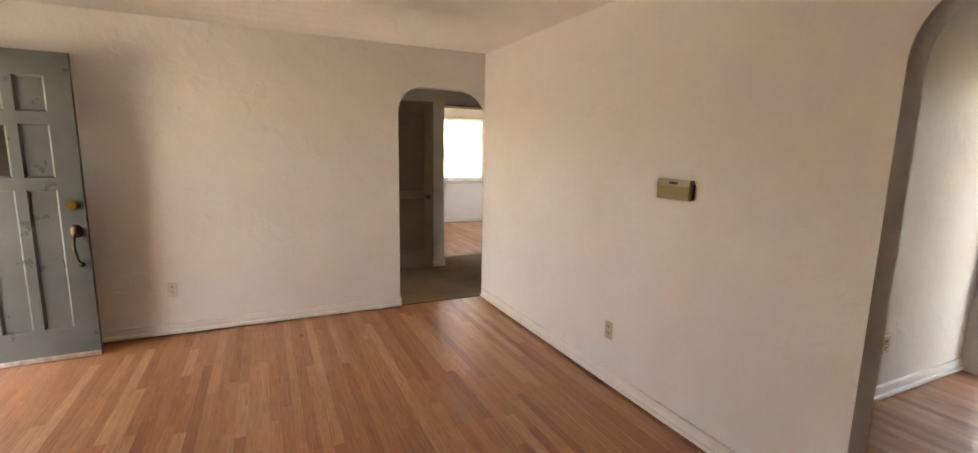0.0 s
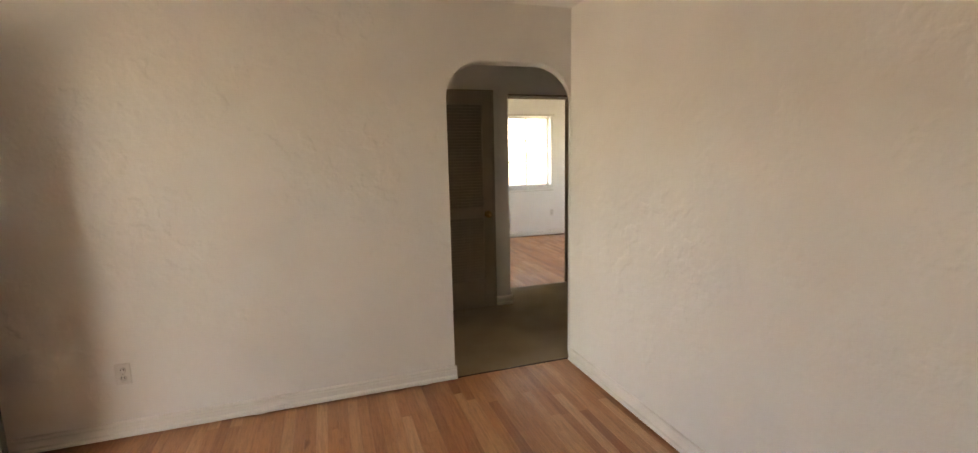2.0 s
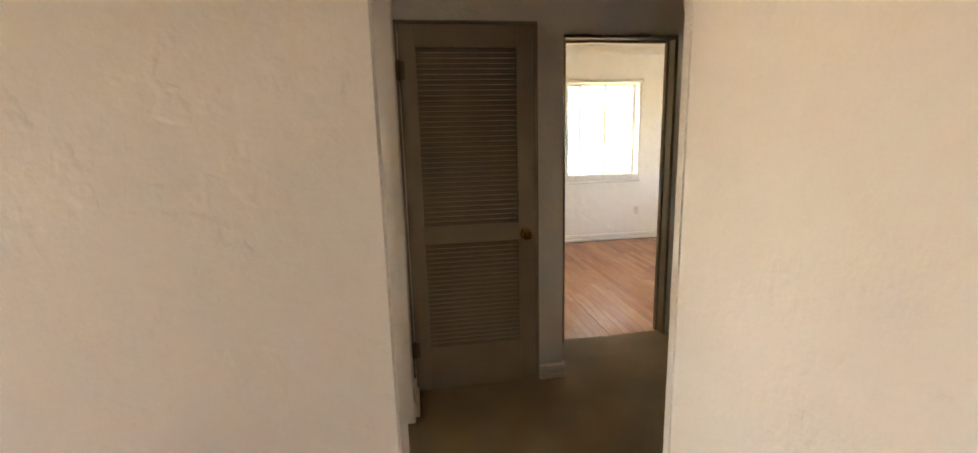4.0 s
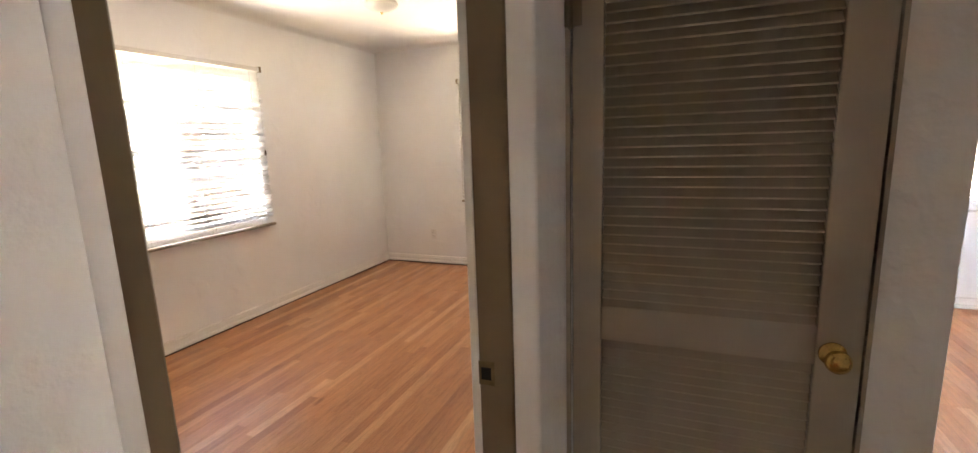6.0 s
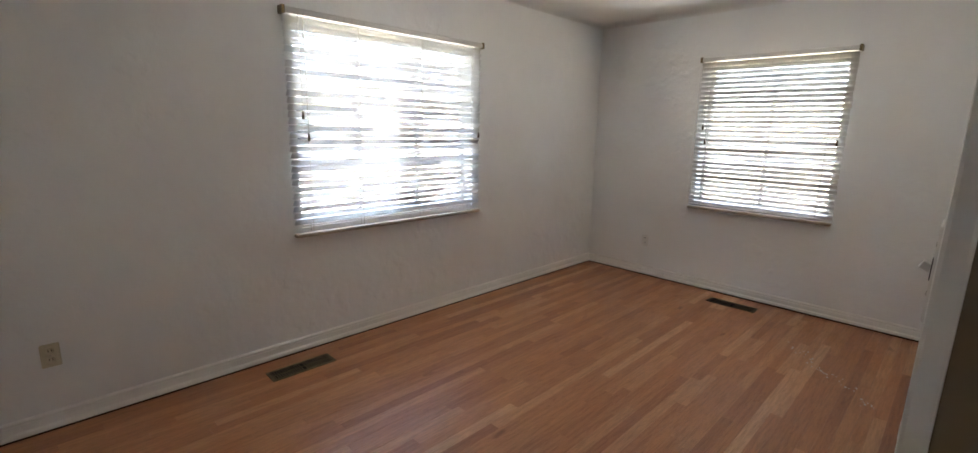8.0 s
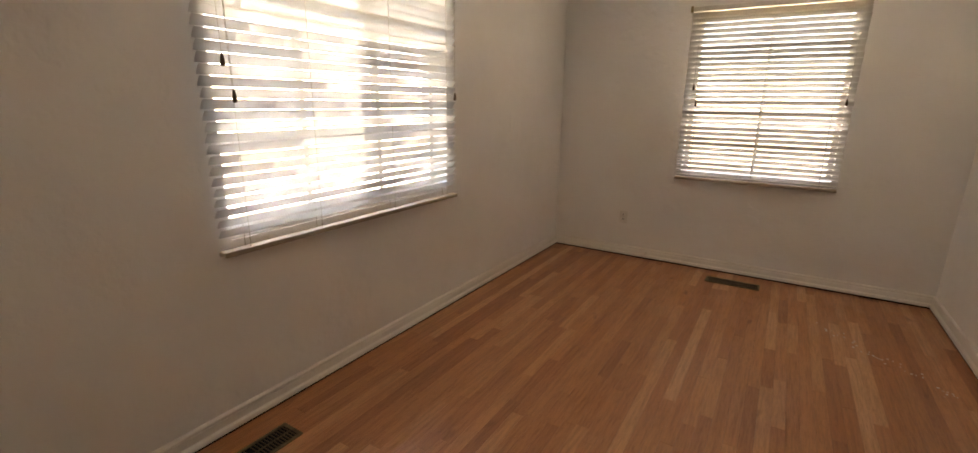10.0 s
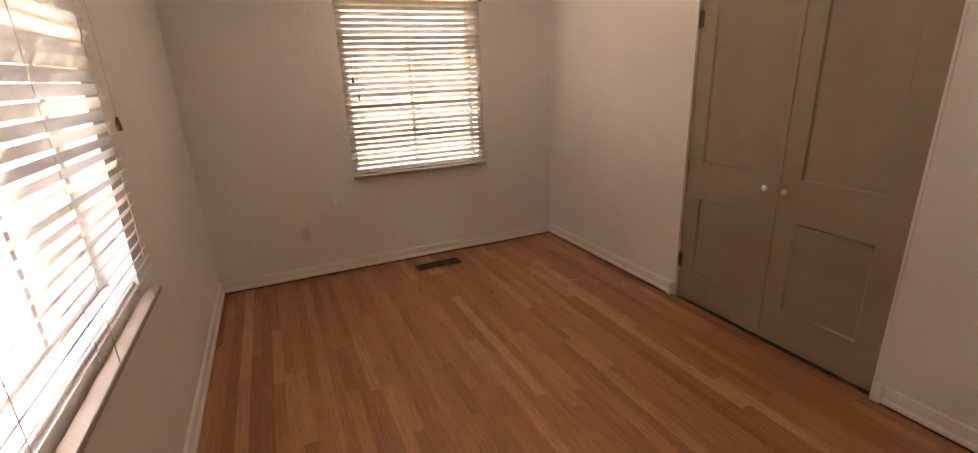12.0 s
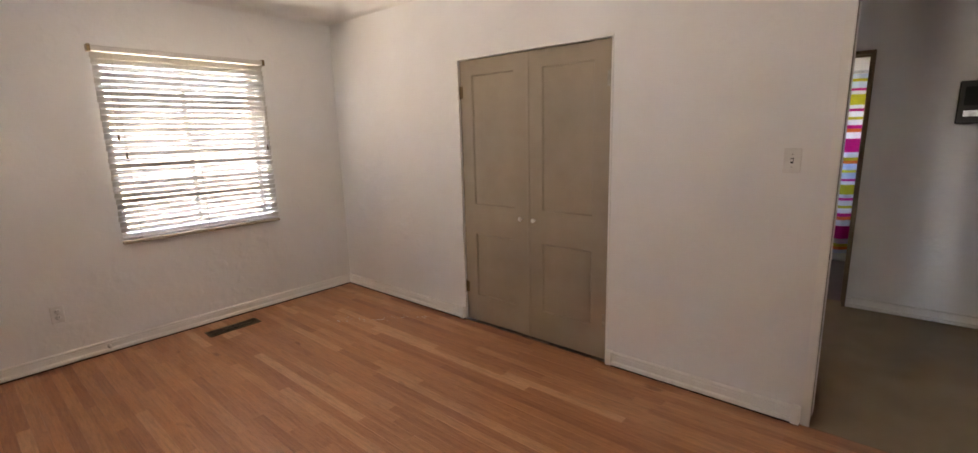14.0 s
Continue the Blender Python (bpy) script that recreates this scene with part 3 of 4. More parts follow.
fr = frame_set("door_frame_front", "y", -1.38, -1.18, 4.62, 5.55, 2.06, TRIM, "white painted front door frame", w=0.035, proud=0.002)
part("threshold", boxed(-1.38, -1.17, 4.66, 5.51, -0.055, 0.008, bevel=0.004), ALU, fr, "aluminium threshold")


def louver_door():
    root = thing("door_2", pose(1.95, 7.150, 0.012), "closed taupe louvred closet door with a brass knob", "door", kind="structure")
    w, h, t = 0.71, 2.008, 0.034
    x0, x1 = 0.083, 0.612
    fields = ((0.255, 0.862), (0.962, 1.895))
    for a, b in ((0, x0), (x1, w)):
        part("stile", boxed(a, b, 0, t, 0, h, bevel=0.002), TAUPE, root)
    for a, b in ((0, fields[0][0]), (fields[0][1], fields[1][0]), (fields[1][1], h)):
        part("rail", boxed(x0 + 0.0005, x1 - 0.0005, 0.001, t - 0.001, a, b), TAUPE, root)
    bm = bmesh.new()
    box(bm, x0 + 0.001, x1 - 0.001, -0.0205, 0.0205, -0.0035, 0.0035, bevel=0.0025)
    bmesh.ops.rotate(bm, verts=bm.verts, cent=(0, 0, 0), matrix=Euler((radians(47), 0, 0)).to_matrix())
    me = to_mesh("slat", bm, TAUPE)
    for a, b in fields:
        n = round((b - a) / 0.0268)
        for k in range(n):
            piece("slat", me, root, Matrix.Translation((0, t / 2, a + (k + 0.5) * (b - a) / n)))
    bm = lathe(bmesh.new(), [(0.0005, 0), (0.031, 0.001), (0.030, 0.006), (0.012, 0.010), (0.011, 0.028), (0.024, 0.036), (0.029, 0.048), (0.026, 0.060), (0.012, 0.067), (0.0005, 0.068)], 24, pose(0.648, 0, 0.896, 90))
    part("knob", bm, BRASS, root, "polished brass door knob")
    for z in (0.25, 1.78):
        hinge_part(root, -0.004, -0.004, z, BROWN, label="painted hinge")
    return root


louver_door()
bm = bmesh.new()
box(bm, 1.931, 1.944, 7.146, 7.20, 0, 2.032)
box(bm, 2.664, 2.674, 7.146, 7.20, 0, 2.032)
box(bm, 1.931, 2.674, 7.146, 7.20, 2.0225, 2.036)
solid("trim_closet", bm, TAUPE, "thin taupe trim round the louvred door", "trim")
solid("closet_back", boxed(1.94, 2.719, 7.259, 7.60, -0.05, 0.0), GAP, "dark closet floor", "floor")

# double closet doors in the bedroom; local y 0 faces the bedroom
for k, (y_hinge, flip) in enumerate(((9.19, False), (7.955, True))):
    root = thing(f"door_{3 + k}", pose(1.775, 9.192 if not flip else 8.572, 0.012, 0, 0, -90), "closed taupe two-panel closet door with a small white knob", "door", "closet doors", "structure")
    w = 0.609
    pan = (0.115, 0.50) if not flip else (0.115, 0.495)
    panel_door(root, w, 2.005, 0.035, [pan], [(0.215, 0.715), (0.945, 1.895)], TAUPE, 0.011)
    kx = w - 0.05 if not flip else 0.05
    bm = lathe(bmesh.new(), [(0.0005, 0), (0.007, 0.001), (0.006, 0.012), (0.013, 0.018), (0.016, 0.025), (0.012, 0.031), (0.0005, 0.033)], 16, pose(kx, 0, 0.875, 90))
    part("knob", bm, WHITEPL, root, "small round white knob")
    for z in (0.27, 1.78):
        hinge_part(root, -0.003 if not flip else w + 0.004, -0.004, z, OLDBRASS if not flip else STEEL)
part("astragal", boxed(-0.008, 0.012, -0.007, -0.0005, 0.004, 2.0, bevel=0.002), TAUPE, root, "narrow covering strip on the meeting edge")
bm = bmesh.new()
box(bm, 1.752, 1.80, 9.1925, 9.1995, 0, 2.0345)
box(bm, 1.752, 1.80, 7.9455, 7.957, 0, 2.0345)
box(bm, 1.750, 1.80, 7.957, 9.1925, 2.020, 2.0345)
solid("trim_bedroom_closet", bm, TRIM, "narrow white trim round the closet doors", "trim")
solid("closet_lining", boxed(1.931, 1.95, 7.73, 9.4, -0.05, TOP - 0.1), VOID, "dark closet interior", "wall")

# bathroom door, open into the bathroom
root = thing("door_5", pose(3.964, 7.338, 0.012, 0, 0, -3), "dark painted bathroom door standing open", "door", kind="structure")
panel_door(root, 0.46, 2.0, 0.035, [(0.09, 0.37)], [(0.22, 0.80), (0.95, 1.88)], DARKDOOR, 0.011)
for z in (0.40, 1.76):
    hinge_part(root, -0.004, -0.004, z, STEEL)


# bedroom door, open flat along the south wall
root = thing("door_6", pose(1.752, 6.058, 0.012, 0, 0, 180), "taupe two-panel bedroom door standing wide open", "door", kind="structure")
panel_door(root, 0.80, 2.0, 0.035, [(0.115, 0.685)], [(0.215, 0.715), (0.945, 1.88)], TAUPE, 0.011)
for z in (0.27, 1.78):
    hinge_part(root, -0.004, -0.002, z, OLDBRASS, (0.006, 0.02))


# ---- windows ----
def window(name, m, w, z0, z1, label, mull=(0.5,), bars=(0.72,), depth=0.2):
    """Casement window in a wall opening; local x along the wall, y outward."""
    root = thing(name, m, label, "window", kind="structure")
    fr = 0.035
    y0, y1 = depth - 0.09, depth - 0.045
    part("window_frame", boxed(0, fr, y0, y1, z0, z1), SASH, root)
    part("window_frame", boxed(w - fr, w, y0, y1, z0, z1), SASH, root)
    part("window_frame", boxed(fr, w - fr, y0, y1, z1 - fr, z1), SASH, root)
    part("window_frame", boxed(fr, w - fr, y0, y1, z0, z0 + fr), SASH, root)
    xs = [fr, *[w * k for k in mull], w - fr]
    zs = [z0 + fr, *[z0 + (z1 - z0) * k for k in bars], z1 - fr]
    for x in xs[1:-1]:
        part("mullion", boxed(x - 0.014, x + 0.014, y0 + 0.004, y1 - 0.004, z0 + fr, z1 - fr), SASH, root)
    for z in zs[1:-1]:
        for a, b in zip(xs, xs[1:]):
            part("glazing_bar", boxed(a + 0.0145, b - 0.0145, y0 + 0.006, y1 - 0.006, z - 0.011, z + 0.011), SASH, root)
    for a, b in zip(xs, xs[1:]):
        for c, d in zip(zs, zs[1:]):
            part("pane", boxed(a, b, y0 + 0.02, y0 + 0.024, c, d), GLASS, root).visible_shadow = False
    part("sill", boxed(0.002, w - 0.002, 0.01, y0 - 0.001, z0 + 0.0005, z0 + 0.018, bevel=0.004), TRIM, root)
    part("outer_sill", boxed(-0.04, w + 0.04, depth + 0.0005, depth + 0.05, z0 - 0.05, z0), SASH, root)
    return root


window("window_1", pose(-1.18, 7.53, 0, 0, 0, 90), 1.47, 0.83, 2.10, "wide white casement window behind a blind", (0.33, 0.67), (0.30, 0.72))
window("window_2", pose(-0.05, 10.85, 0), 1.07, 0.82, 2.11, "white casement window behind a blind", (0.5,), (0.72,))
window("window_3", pose(4.0, 10.60, 0), 0.96, 0.88, 2.07, "white casement window with small panes in the second bedroom", (0.2, 0.56), (0.36, 0.66))
window("window_5", pose(6.4, 7.2, 0, 0, 0, -90), 0.9, 1.2, 2.1, "small bathroom window", (0.5,), ())
# window_7 is added out of view to let more daylight into the second bedroom
window("window_7", pose(6.4, 9.5, 0, 0, 0, -90), 1.2, 0.9, 2.06, "unseen window added to brighten the second bedroom", (0.5,), (0.5,))
window("window_6", pose(5.22, 2.9, 0, 0, 0, -90), 0.38, 0.02, 2.06, "glazed garden door of the dining room", (0.5,), (0.2, 0.5, 0.75), 0.149)


def blind(name, m, w, z0, z1, pitch, slat_w, tilt, mat, label, cords, tassels=True, thin=False):
    """Venetian blind; local x along the wall, y into the room (negative), hung from a headrail."""
    root = thing(name, m, label, "blind")
    part("headrail", boxed(-0.012, w + 0.012, -0.026, 0.026, z1 - 0.035, z1, bevel=0.003), SASH, root, "painted headrail")
    for x in (-0.014, w - 0.006):
        part("bracket", boxed(x, x + 0.02, -0.03, 0.03, z1 - 0.04, z1 + 0.006, bevel=0.002), OLDBRASS if not thin else SASH, root)
    part("bottom_rail", boxed(0, w, -0.024, 0.024, z0, z0 + (0.012 if thin else 0.022), bevel=0.003), SASH if thin else RAIL, root, "bottom rail")
    bm = bmesh.new()
    rows = []
    for k in range(5):
        u = k / 4 - 0.5
        rows.append([bm.verts.new((x, u * slat_w, 0.0035 * (1 - 4 * u * u) * (slat_w / 0.05))) for x in (0, w)])
    for a, b in zip(rows, rows[1:]):
        bm.faces.new((a[0], a[1], b[1], b[0])).smooth = True
    bmesh.ops.solidify(bm, geom=list(bm.faces), thickness=0.003 if not thin else 0.0006)
    bmesh.ops.rotate(bm, verts=bm.verts, cent=(0, 0, 0), matrix=Euler((radians(-tilt), 0, 0)).to_matrix())
    me = to_mesh("slat", bm, mat)
    n = int((z1 - 0.045 - z0 - 0.03) / pitch)
    rnd = random.Random(name)
    for k in range(n):
        wob = 0.0 if thin else rnd.uniform(-0.12, 0.12)
        piece("slat", me, root, pose(rnd.uniform(-0.003, 0.003), 0, z1 - 0.06 - k * pitch, wob * 3, wob * 0.15, 0))
    for c in cords:
        for y in (-slat_w * 0.45, slat_w * 0.45):
            part("ladder_cord", tube(bmesh.new(), [(w * c, y, z0 + 0.01), (w * c, y, z1 - 0.03)], 0.0012 if not thin else 0.0007, 5), CORD, root)
    if tassels:
        for x, z in ((0.075, 1.53), (0.105, 1.40)):
            part("pull_cord", tube(bmesh.new(), [(x, -0.034, z1 - 0.03), (x, -0.036, z + 0.02)], 0.0011, 5), CORD, root)
            part("tassel", lathe(bmesh.new(), [(0.001, -0.025), (0.009, -0.022), (0.008, 0.0), (0.004, 0.022), (0.001, 0.024)], 12, pose(x, -0.036, z)), TASSEL, root, "dark wooden cord tassel")
        part("tassel", lathe(bmesh.new(), [(0.001, -0.025), (0.009, -0.022), (0.008, 0.0), (0.004, 0.022), (0.001, 0.024)], 12, pose(w - 0.045, -0.036, 1.42)), TASSEL, root, "dark wooden cord tassel")
        part("pull_cord", tube(bmesh.new(), [(w - 0.045, -0.034, z1 - 0.03), (w - 0.045, -0.036, 1.44)], 0.0011, 5), CORD, root)
    return root


blind("blind", pose(-1.146, 7.467, 0, 0, 0, 90), 1.575, 0.778, 2.135, 0.0415, 0.0445, 54, SLAT_WHITE, "half-open white slatted venetian blind over the wide window", (0.07, 0.3, 0.62, 0.93))
blind("blind", pose(-0.087, 10.816, 0), 1.146, 0.772, 2.135, 0.0415, 0.0445, 56, SLAT, "nearly closed cream slatted venetian blind over the narrower window", (0.1, 0.5, 0.9))
blind("blind", pose(3.955, 10.57, 0), 1.025, 0.795, 2.11, 0.0205, 0.025, 18, MINISLAT, "open white mini blind over the second bedroom window", (0.12, 0.5, 0.88), False, True)


# ---- electrical and heating fittings ----
def outlet(m, mat, label):
    root = thing("outlet", m, label, "outlet")
    part("plate", boxed(-0.036, 0.036, -0.006, 0, -0.058, 0.058, bevel=0.003), mat, root)
    for z in (0.022, -0.022):
        s = part("socket", lathe(bmesh.new(), [(0.0005, 0), (0.0165, 0.0), (0.0165, 0.0025), (0.0005, 0.003)], 16, pose(0, -0.006, z, 90)), mat, root)
        for x in (-0.006, 0.006):
            part("slot", boxed(x - 0.0014, x + 0.0014, -0.0098, -0.0085, z - 0.002, z + 0.009), BLACK, s)
    part("screw", cyl(bmesh.new(), (0, -0.0055, 0), (0, -1, 0), 0.003, 0.003, 0.0015, 8), STEEL, root)


outlet(pose(0.10, 5.83, 0.358), WHITEPL, "white duplex outlet low on the living room wall")
outlet(pose(2.75, 3.85, 0.355, 0, 0, -90), IVORY, "ivory duplex outlet low on the living room wall")
outlet(pose(-1.18, 6.275, 0.375, 0, 0, 90), IVORY, "ivory duplex outlet on the bedroom window wall")
outlet(pose(-0.505, 10.85, 0.365), WHITEPL, "white duplex outlet beside the narrower window")
outlet(pose(4.97, 10.60, 0.40), WHITEPL, "white outlet under the second bedroom window")
outlet(pose(4.17, 3.0, 0.36), IVORY, "ivory outlet on the dining room wall")

sw = thing("light_switch", pose(1.757, 7.02, 1.33, 0, 0, -90), "white toggle light switch beside the bedroom doorway", "switch")
part("plate", boxed(-0.037, 0.037, -0.006, 0, -0.058, 0.058, bevel=0.003), WHITEPL, sw)
part("slot", boxed(-0.006, 0.006, -0.0075, -0.0055, -0.013, 0.013), BLACK, sw)
bm = boxed(-0.004, 0.004, -0.018, -0.007, -0.005, 0.005, bevel=0.001)
bmesh.ops.rotate(bm, verts=bm.verts, cent=(0, -0.006, 0), matrix=Euler((radians(-25), 0, 0)).to_matrix())
part("toggle", bm, WHITEPL, sw)
for z in (0.03, -0.03):
    part("screw", cyl(bmesh.new(), (0, -0.0055, z), (0, -1, 0), 0.003, 0.003, 0.0015, 8), STEEL, sw)

# thermostat: bevelled olive box with a beige top and a dark scale
th = thing("thermostat", pose(2.75, 3.384, 1.293, 0, 0, -90), "olive and beige wall thermostat with a dark scale window", "thermostat")
bm = bmesh.new()
prof = [(0, -0.046), (-0.035, -0.046), (-0.036, 0.024), (-0.0255, 0.057), (0, 0.057)]
ends = [[bm.verts.new((x, y, z)) for y, z in prof] for x in (-0.108, 0.108)]
for k in range(5):
    bm.faces.new((ends[0][k], ends[0][(k + 1) % 5], ends[1][(k + 1) % 5], ends[1][k]))
bm.faces.new(ends[0])
bm.faces.new(ends[1][::-1])
bmesh.ops.bevel(bm, geom=list(bm.edges), offset=0.002, segments=2, affect="EDGES")
part("cover", bm, OLIVE, th)
bm = boxed(-0.107, 0.107, -0.0018, 0, 0.0, 0.033)
bmesh.ops.transform(bm, verts=bm.verts, matrix=pose(0, -0.0362, 0.0245, -17.6))
part("top_strip", bm, BEIGE, th, "beige top strip")
bm = boxed(-0.025, 0.03, -0.0028, -0.0015, 0.008, 0.022)
bmesh.ops.transform(bm, verts=bm.verts, matrix=pose(0, -0.0362, 0.0245, -17.6))
part("scale_window", bm, BLACK, th, "dark scale window")
part("base_plate", boxed(-0.10, 0.114, -0.012, 0.0, -0.04, 0.04), BLACK, th)

# black wall panel in the hall
ib = thing("intercom", pose(3.84, 6.235, 1.615, 0, 0, -90), "black framed wall panel with a grey strip in the hall", "wall panel")
part("housing", boxed(-0.135, 0.135, -0.028, 0, -0.145, 0.145, bevel=0.006), BLACK, ib)
part("recess", boxed(-0.105, 0.105, -0.0292, -0.027, -0.02, 0.105), VOID, ib)
part("strip", boxed(-0.10, 0.10, -0.0305, -0.027, -0.095, -0.055, bevel=0.001), ALU, ib, "grey metal strip")


def register(m, label):
    root = thing("floor_register", m, label, "floor register")
    bm = bmesh.new()
    for b in ((-0.195, 0.195, -0.062, -0.048), (-0.195, 0.195, 0.048, 0.062), (-0.195, -0.178, -0.048, 0.048), (0.178, 0.195, -0.048, 0.048)):
        box(bm, *b, 0.0, 0.006)
    part("frame", bm, DARKMETAL, root, "worn metal rim")
    part("duct", boxed(-0.178, 0.178, -0.048, 0.048, 0.0, 0.0012), VOID, root)
    me = to_mesh("vane", boxed(-0.0022, 0.0022, -0.047, 0.047, 0.001, 0.0052), DARKMETAL)
    for k in range(24):
        if k != 12:
            piece("vane", me, root, Matrix.Translation((-0.17 + k * 0.0148, 0, 0)))
    part("divider", boxed(-0.178, 0.178, -0.003, 0.003, 0.0013, 0.0056), DARKMETAL, root)
    return root


register(pose(-0.955, 7.375, 0.0025, 0, 0, 90), "dark metal floor register beside the window wall")
register(pose(0.482, 10.583, 0.0025), "dark metal floor register under the narrower window")


def ceiling_light(x, y, z, label):
    root = thing("ceiling_light", pose(x, y, z), label, "ceiling light")
    part("canopy", lathe(bmesh.new(), [(0.0005, 0), (0.075, 0), (0.078, -0.012), (0.06, -0.028), (0.05, -0.032), (0.0005, -0.032)], 28), TRIM, root)
    part("shade", lathe(bmesh.new(), [(0.0005, -0.03), (0.058, -0.031), (0.07, -0.04), (0.112, -0.062), (0.125, -0.078), (0.117, -0.096), (0.082, -0.118), (0.034, -0.132), (0.0005, -0.134)], 28), OPAL, root, "opal glass bowl shade")
    part("finial", lathe(bmesh.new(), [(0.0005, -0.133), (0.012, -0.134), (0.008, -0.146), (0.0005, -0.152)], 12), BRASS, root)


ceiling_light(0.13, 9.05, 2.56, "unlit opal glass ceiling light in the bedroom")
ceiling_light(4.80, 9.65, 2.5, "unlit opal glass ceiling light in the second bedroom")

# door stop on the baseboard
ds = thing("door_stop", pose(-0.268, 10.835, 0.05), "small white knob fixed to the baseboard", "door stop")
part("body", lathe(bmesh.new(), [(0.0005, 0), (0.014, 0), (0.013, 0.01), (0.008, 0.014), (0.011, 0.026), (0.0005, 0.03)], 12, pose(0, 0, 0, 90)), WHITEPL, ds)

# dried paint specks on the bedroom floor
rnd = random.Random(11)
bm = bmesh.new()
for k in range(46):
    u = rnd.random()
    cx, cy = 1.05 + 0.52 * u + rnd.gauss(0, 0.02), 10.08 - 0.58 * u + rnd.gauss(0, 0.03)
    r = rnd.uniform(0.002, 0.007)
    vs = [bm.verts.new((cx + r * rnd.uniform(0.6, 1.3) * math.cos(a * 1.047), cy + r * rnd.uniform(0.6, 1.3) * math.sin(a * 1.047), 0.0012)) for a in range(6)]
    low = [bm.verts.new((v.co.x, v.co.y, 0.0)) for v in vs]
    bm.faces.new(vs)
    for a in range(6):
        bm.faces.new((vs[a], low[a], low[(a + 1) % 6], vs[(a + 1) % 6]))
solid("paint_specks", bm, WHITEPL, "scattered dried white paint specks on the oak floor", "paint specks", "stuff")

# shower curtain with its rod
cu = thing("shower_curtain", pose(5.35, 6.72, 0.0), "shower curtain with bright pink, orange, lime and white stripes", "curtain")
bm = bmesh.new()
cols = []
for k in range(91):
    s = k / 90 * 1.5 - 0.75
    cols.append([bm.verts.new((0.025 * math.sin(s * 34) + 0.012 * math.sin(s * 13), s, z)) for z in (0.12, 0.8, 1.4, 1.98)])
for a, b in zip(cols, cols[1:]):
    for k in range(3):
        bm.faces.new((a[k], a[k + 1], b[k + 1], b[k])).smooth = True
bmesh.ops.solidify(bm, geom=list(bm.faces), thickness=0.0015)
part("cloth", bm, CLOTH, cu)
part("rod", cyl(bmesh.new(), (0, -0.739, 2.0), (0, 1, 0), 0.0125, 0.0125, 1.625, 12), ALU, cu, "chrome curtain rod")
tb = thing("bathtub", pose(5.88, 6.79, 0.0), "white bathtub behind the curtain", "bathtub")
bm = bmesh.new()
box(bm, -0.42, 0.42, -0.78, 0.78, 0.0, 0.5, bevel=0.03, seg=2)
part("tub", bm, WHITEPL, tb)

# tree outside the wide window
rnd = random.Random(4)
tree = thing("tree", pose(-16.0, 13.6, -0.35), "leafy tree with spreading limbs on the lawn", "tree")
bm = tube(bmesh.new(), [(0, 0, 0), (0.05, 0.02, 0.8), (-0.03, 0.08, 1.7), (0.06, 0.05, 2.6), (0, 0, 3.6)], [0.2, 0.16, 0.14, 0.11, 0.06], 10)
part("trunk", bm, BARK, tree)
tips = []
for k in range(11):
    a, z = k * 2.4, 1.5 + k * 0.2
    d = Vector((math.cos(a), math.sin(a), 0))
    p0 = Vector((0, 0.05, z))
    p1 = p0 + d * 0.7 + Vector((0, 0, 0.4))
    p2 = p0 + d * rnd.uniform(1.2, 1.9) + Vector((0, 0, rnd.uniform(0.5, 1.1)))
    part("limb", tube(bmesh.new(), [p0, p1, p2], [0.06, 0.04, 0.015], 7), BARK, tree)
    tips += [p1.lerp(p2, 0.4), p2, p2 + Vector((0, 0, 0.4))]
bm = bmesh.new()
for p in tips + [Vector((0, 0, 3.8)), Vector((0.3, 0.2, 4.2))]:
    for _ in range(110):
        q = p + Vector((rnd.gauss(0, 0.32), rnd.gauss(0, 0.32), rnd.gauss(0, 0.25)))
        r = Euler((rnd.uniform(0, 6), rnd.uniform(0, 6), rnd.uniform(0, 6))).to_matrix()
        vs = [bm.verts.new(q + r @ Vector(c)) for c in ((0, -0.05, 0), (0.022, 0, 0.006), (0, 0.05, 0), (-0.022, 0, 0.006))]
        bm.faces.new(vs)
part("crown", bm, LEAF, tree)

# neighbouring house seen as brightness through the blinds
nh = thing("house", pose(-24, 12, -0.35), "pale stucco neighbouring house with a low roof", "house")
part("wall", boxed(-3, 3, -6, 6, 0, 2.8), STUCCO, nh)
bm = bmesh.new()
vs = [bm.verts.new(c) for c in ((-3.5, -6.5, 2.8), (3.5, -6.5, 2.8), (3.5, 6.5, 2.8), (-3.5, 6.5, 2.8), (0, -4, 4.2), (0, 4, 4.2))]
for f in ((0, 1, 4), (1, 2, 5, 4), (2, 3, 5), (3, 0, 4, 5), (0, 3, 2, 1)):
    bm.faces.new([vs[i] for i in f])
part("roof", bm, ROOFM, nh)
for y in (-3.5, 0.5, 3.8):
    wdw = part("window", boxed(3.001, 3.05, y, y + 1.2, 1.0, 2.1), SASH, nh)
    part("pane", boxed(3.051, 3.056, y + 0.08, y + 1.12, 1.08, 2.02), VOID, wdw)


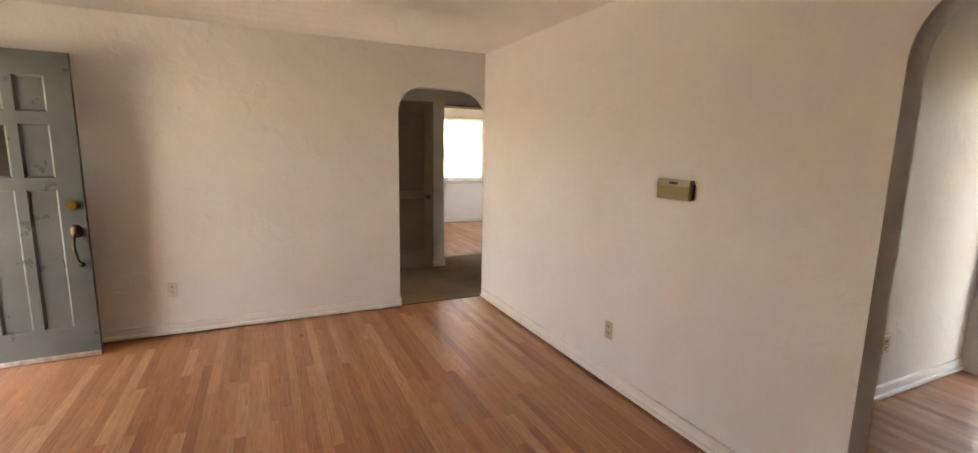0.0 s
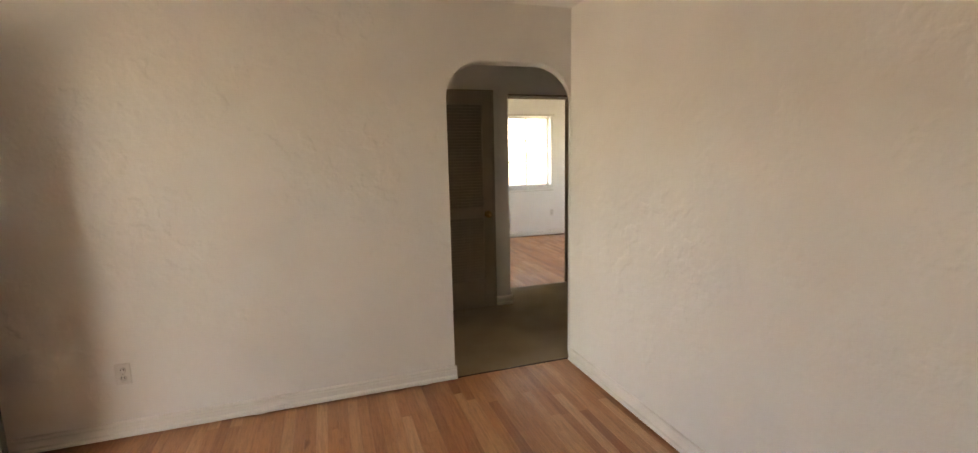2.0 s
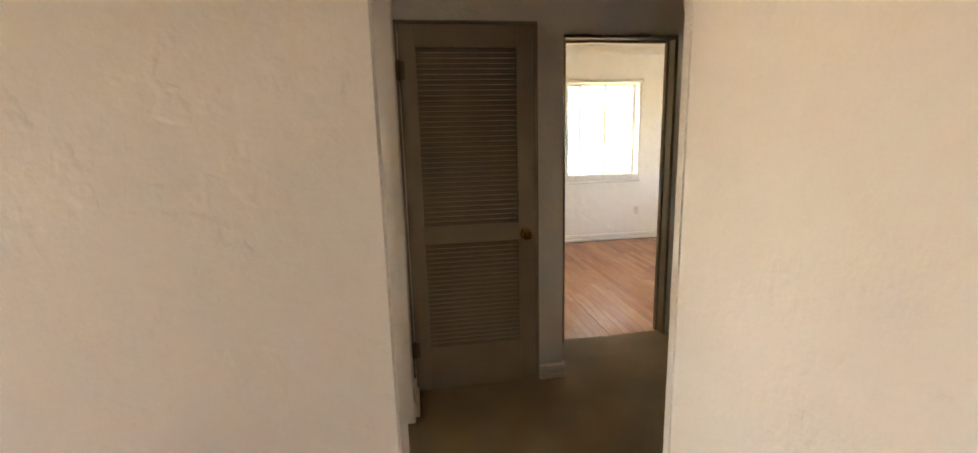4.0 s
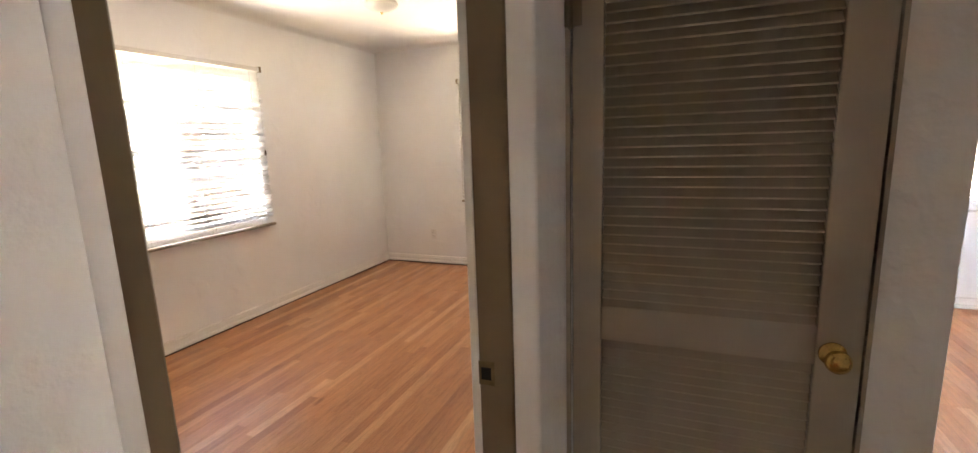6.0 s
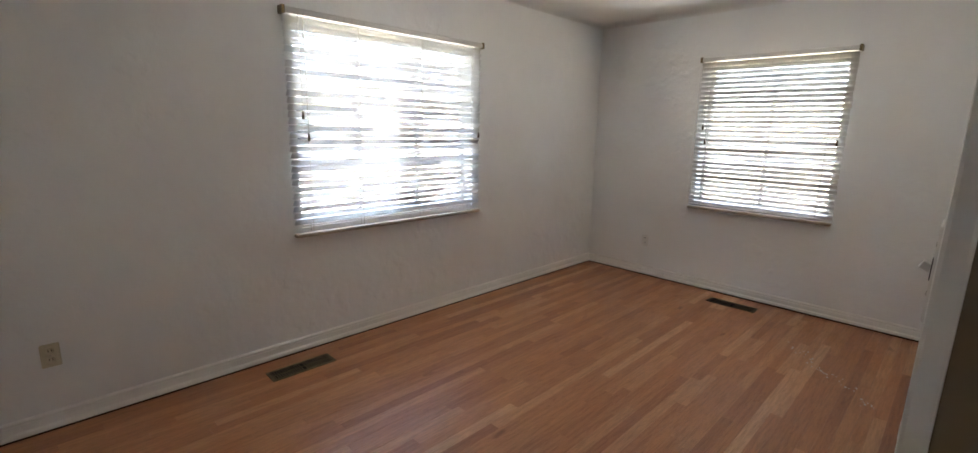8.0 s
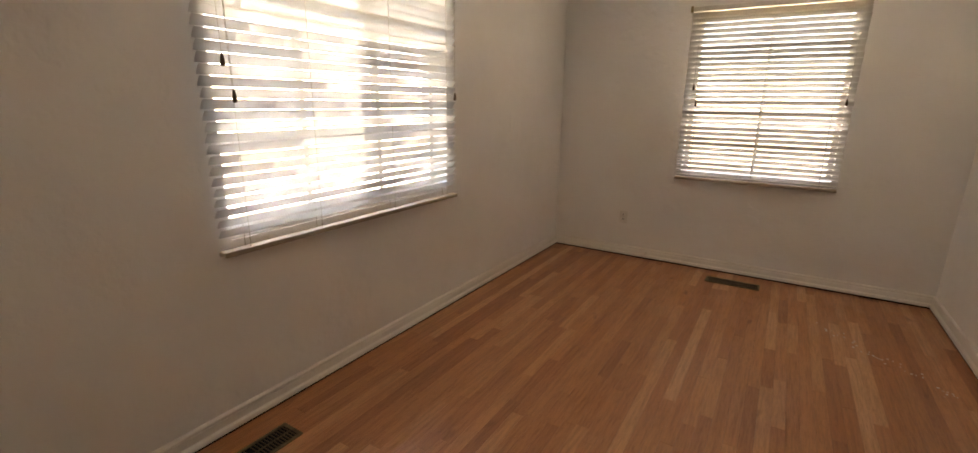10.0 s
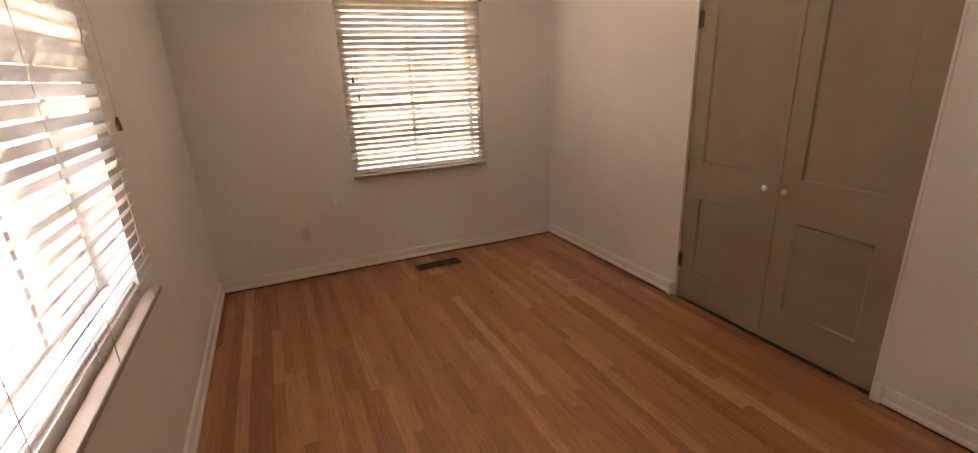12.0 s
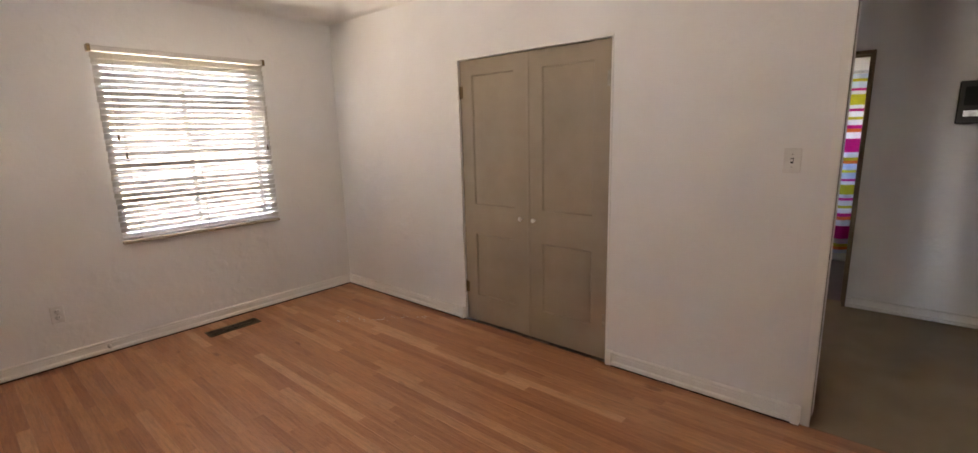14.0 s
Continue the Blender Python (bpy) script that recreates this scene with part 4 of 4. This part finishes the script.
# ---- oak strip floors ----
def strip_floor(name, x0, x1, y0, y1, label, seed, near=None):
    """Oak strips 57 mm wide along y, random lengths; strips inside near are pieces, the others one joined part."""
    rnd = random.Random(seed)
    root = solid(name, boxed(x0, x1, y0, y1, -0.055, -0.008), GAP, label, "floor")
    lengths = (0.45, 0.62, 0.8, 1.0, 1.25, 1.5)
    shared = {}
    rest = bmesh.new()
    w = 0.057
    n = 0
    x = x0
    while x < x1 - 0.004:
        ww = min(w, x1 - x)
        y = y0 - rnd.uniform(0, 0.8)
        while y < y1 - 0.004:
            ln = rnd.choice(lengths)
            a, b = max(y, y0), min(y + ln, y1)
            y += ln
            if b - a < 0.02:
                continue
            h = rnd.uniform(-0.0005, 0.0003)
            cx, cy = x + ww / 2, (a + b) / 2
            if near and n < 300 and near[0] < cx < near[1] and near[2] < cy < near[3]:
                key = (round(ww, 4), round(b - a, 4))
                if key not in shared:
                    shared[key] = to_mesh("plank", boxed(-ww / 2 + 0.00025, ww / 2 - 0.00025, -(b - a) / 2 + 0.00025, (b - a) / 2 - 0.00025, -0.0075, 0.0, bevel=0.0004), OAK)
                piece("plank", shared[key], root, Matrix.Translation((cx, cy, h)))
                n += 1
            else:
                box(rest, x + 0.0003, x + ww - 0.0003, a + 0.0003, b - 0.0003, -0.0075, h)
        x += ww
    if len(rest.verts):
        ob = part("strips", rest, OAK_JOINED, root, "oak floor strips")
        tagged(ob, kind="stuff")
    else:
        rest.free()


strip_floor("floor_bedroom", -1.18, 1.76, 5.98, 10.85, "worn honey-coloured oak strip floor of the bedroom", 3, (-1.2, 1.77, 5.9, 10.9))
strip_floor("floor_living", -1.18, 2.75, -0.6, 5.84, "honey-coloured oak strip floor of the living room", 5, (-1.0, 2.8, 3.0, 5.9))
strip_floor("floor_second_bedroom", 2.72, 6.4, 7.66, 10.60, "glossy oak strip floor of the second bedroom", 7, (2.9, 5.6, 7.6, 10.5))
strip_floor("floor_dining", 2.75, 5.22, -0.6, 3.0, "dark glossy oak strip floor of the dining room", 9)
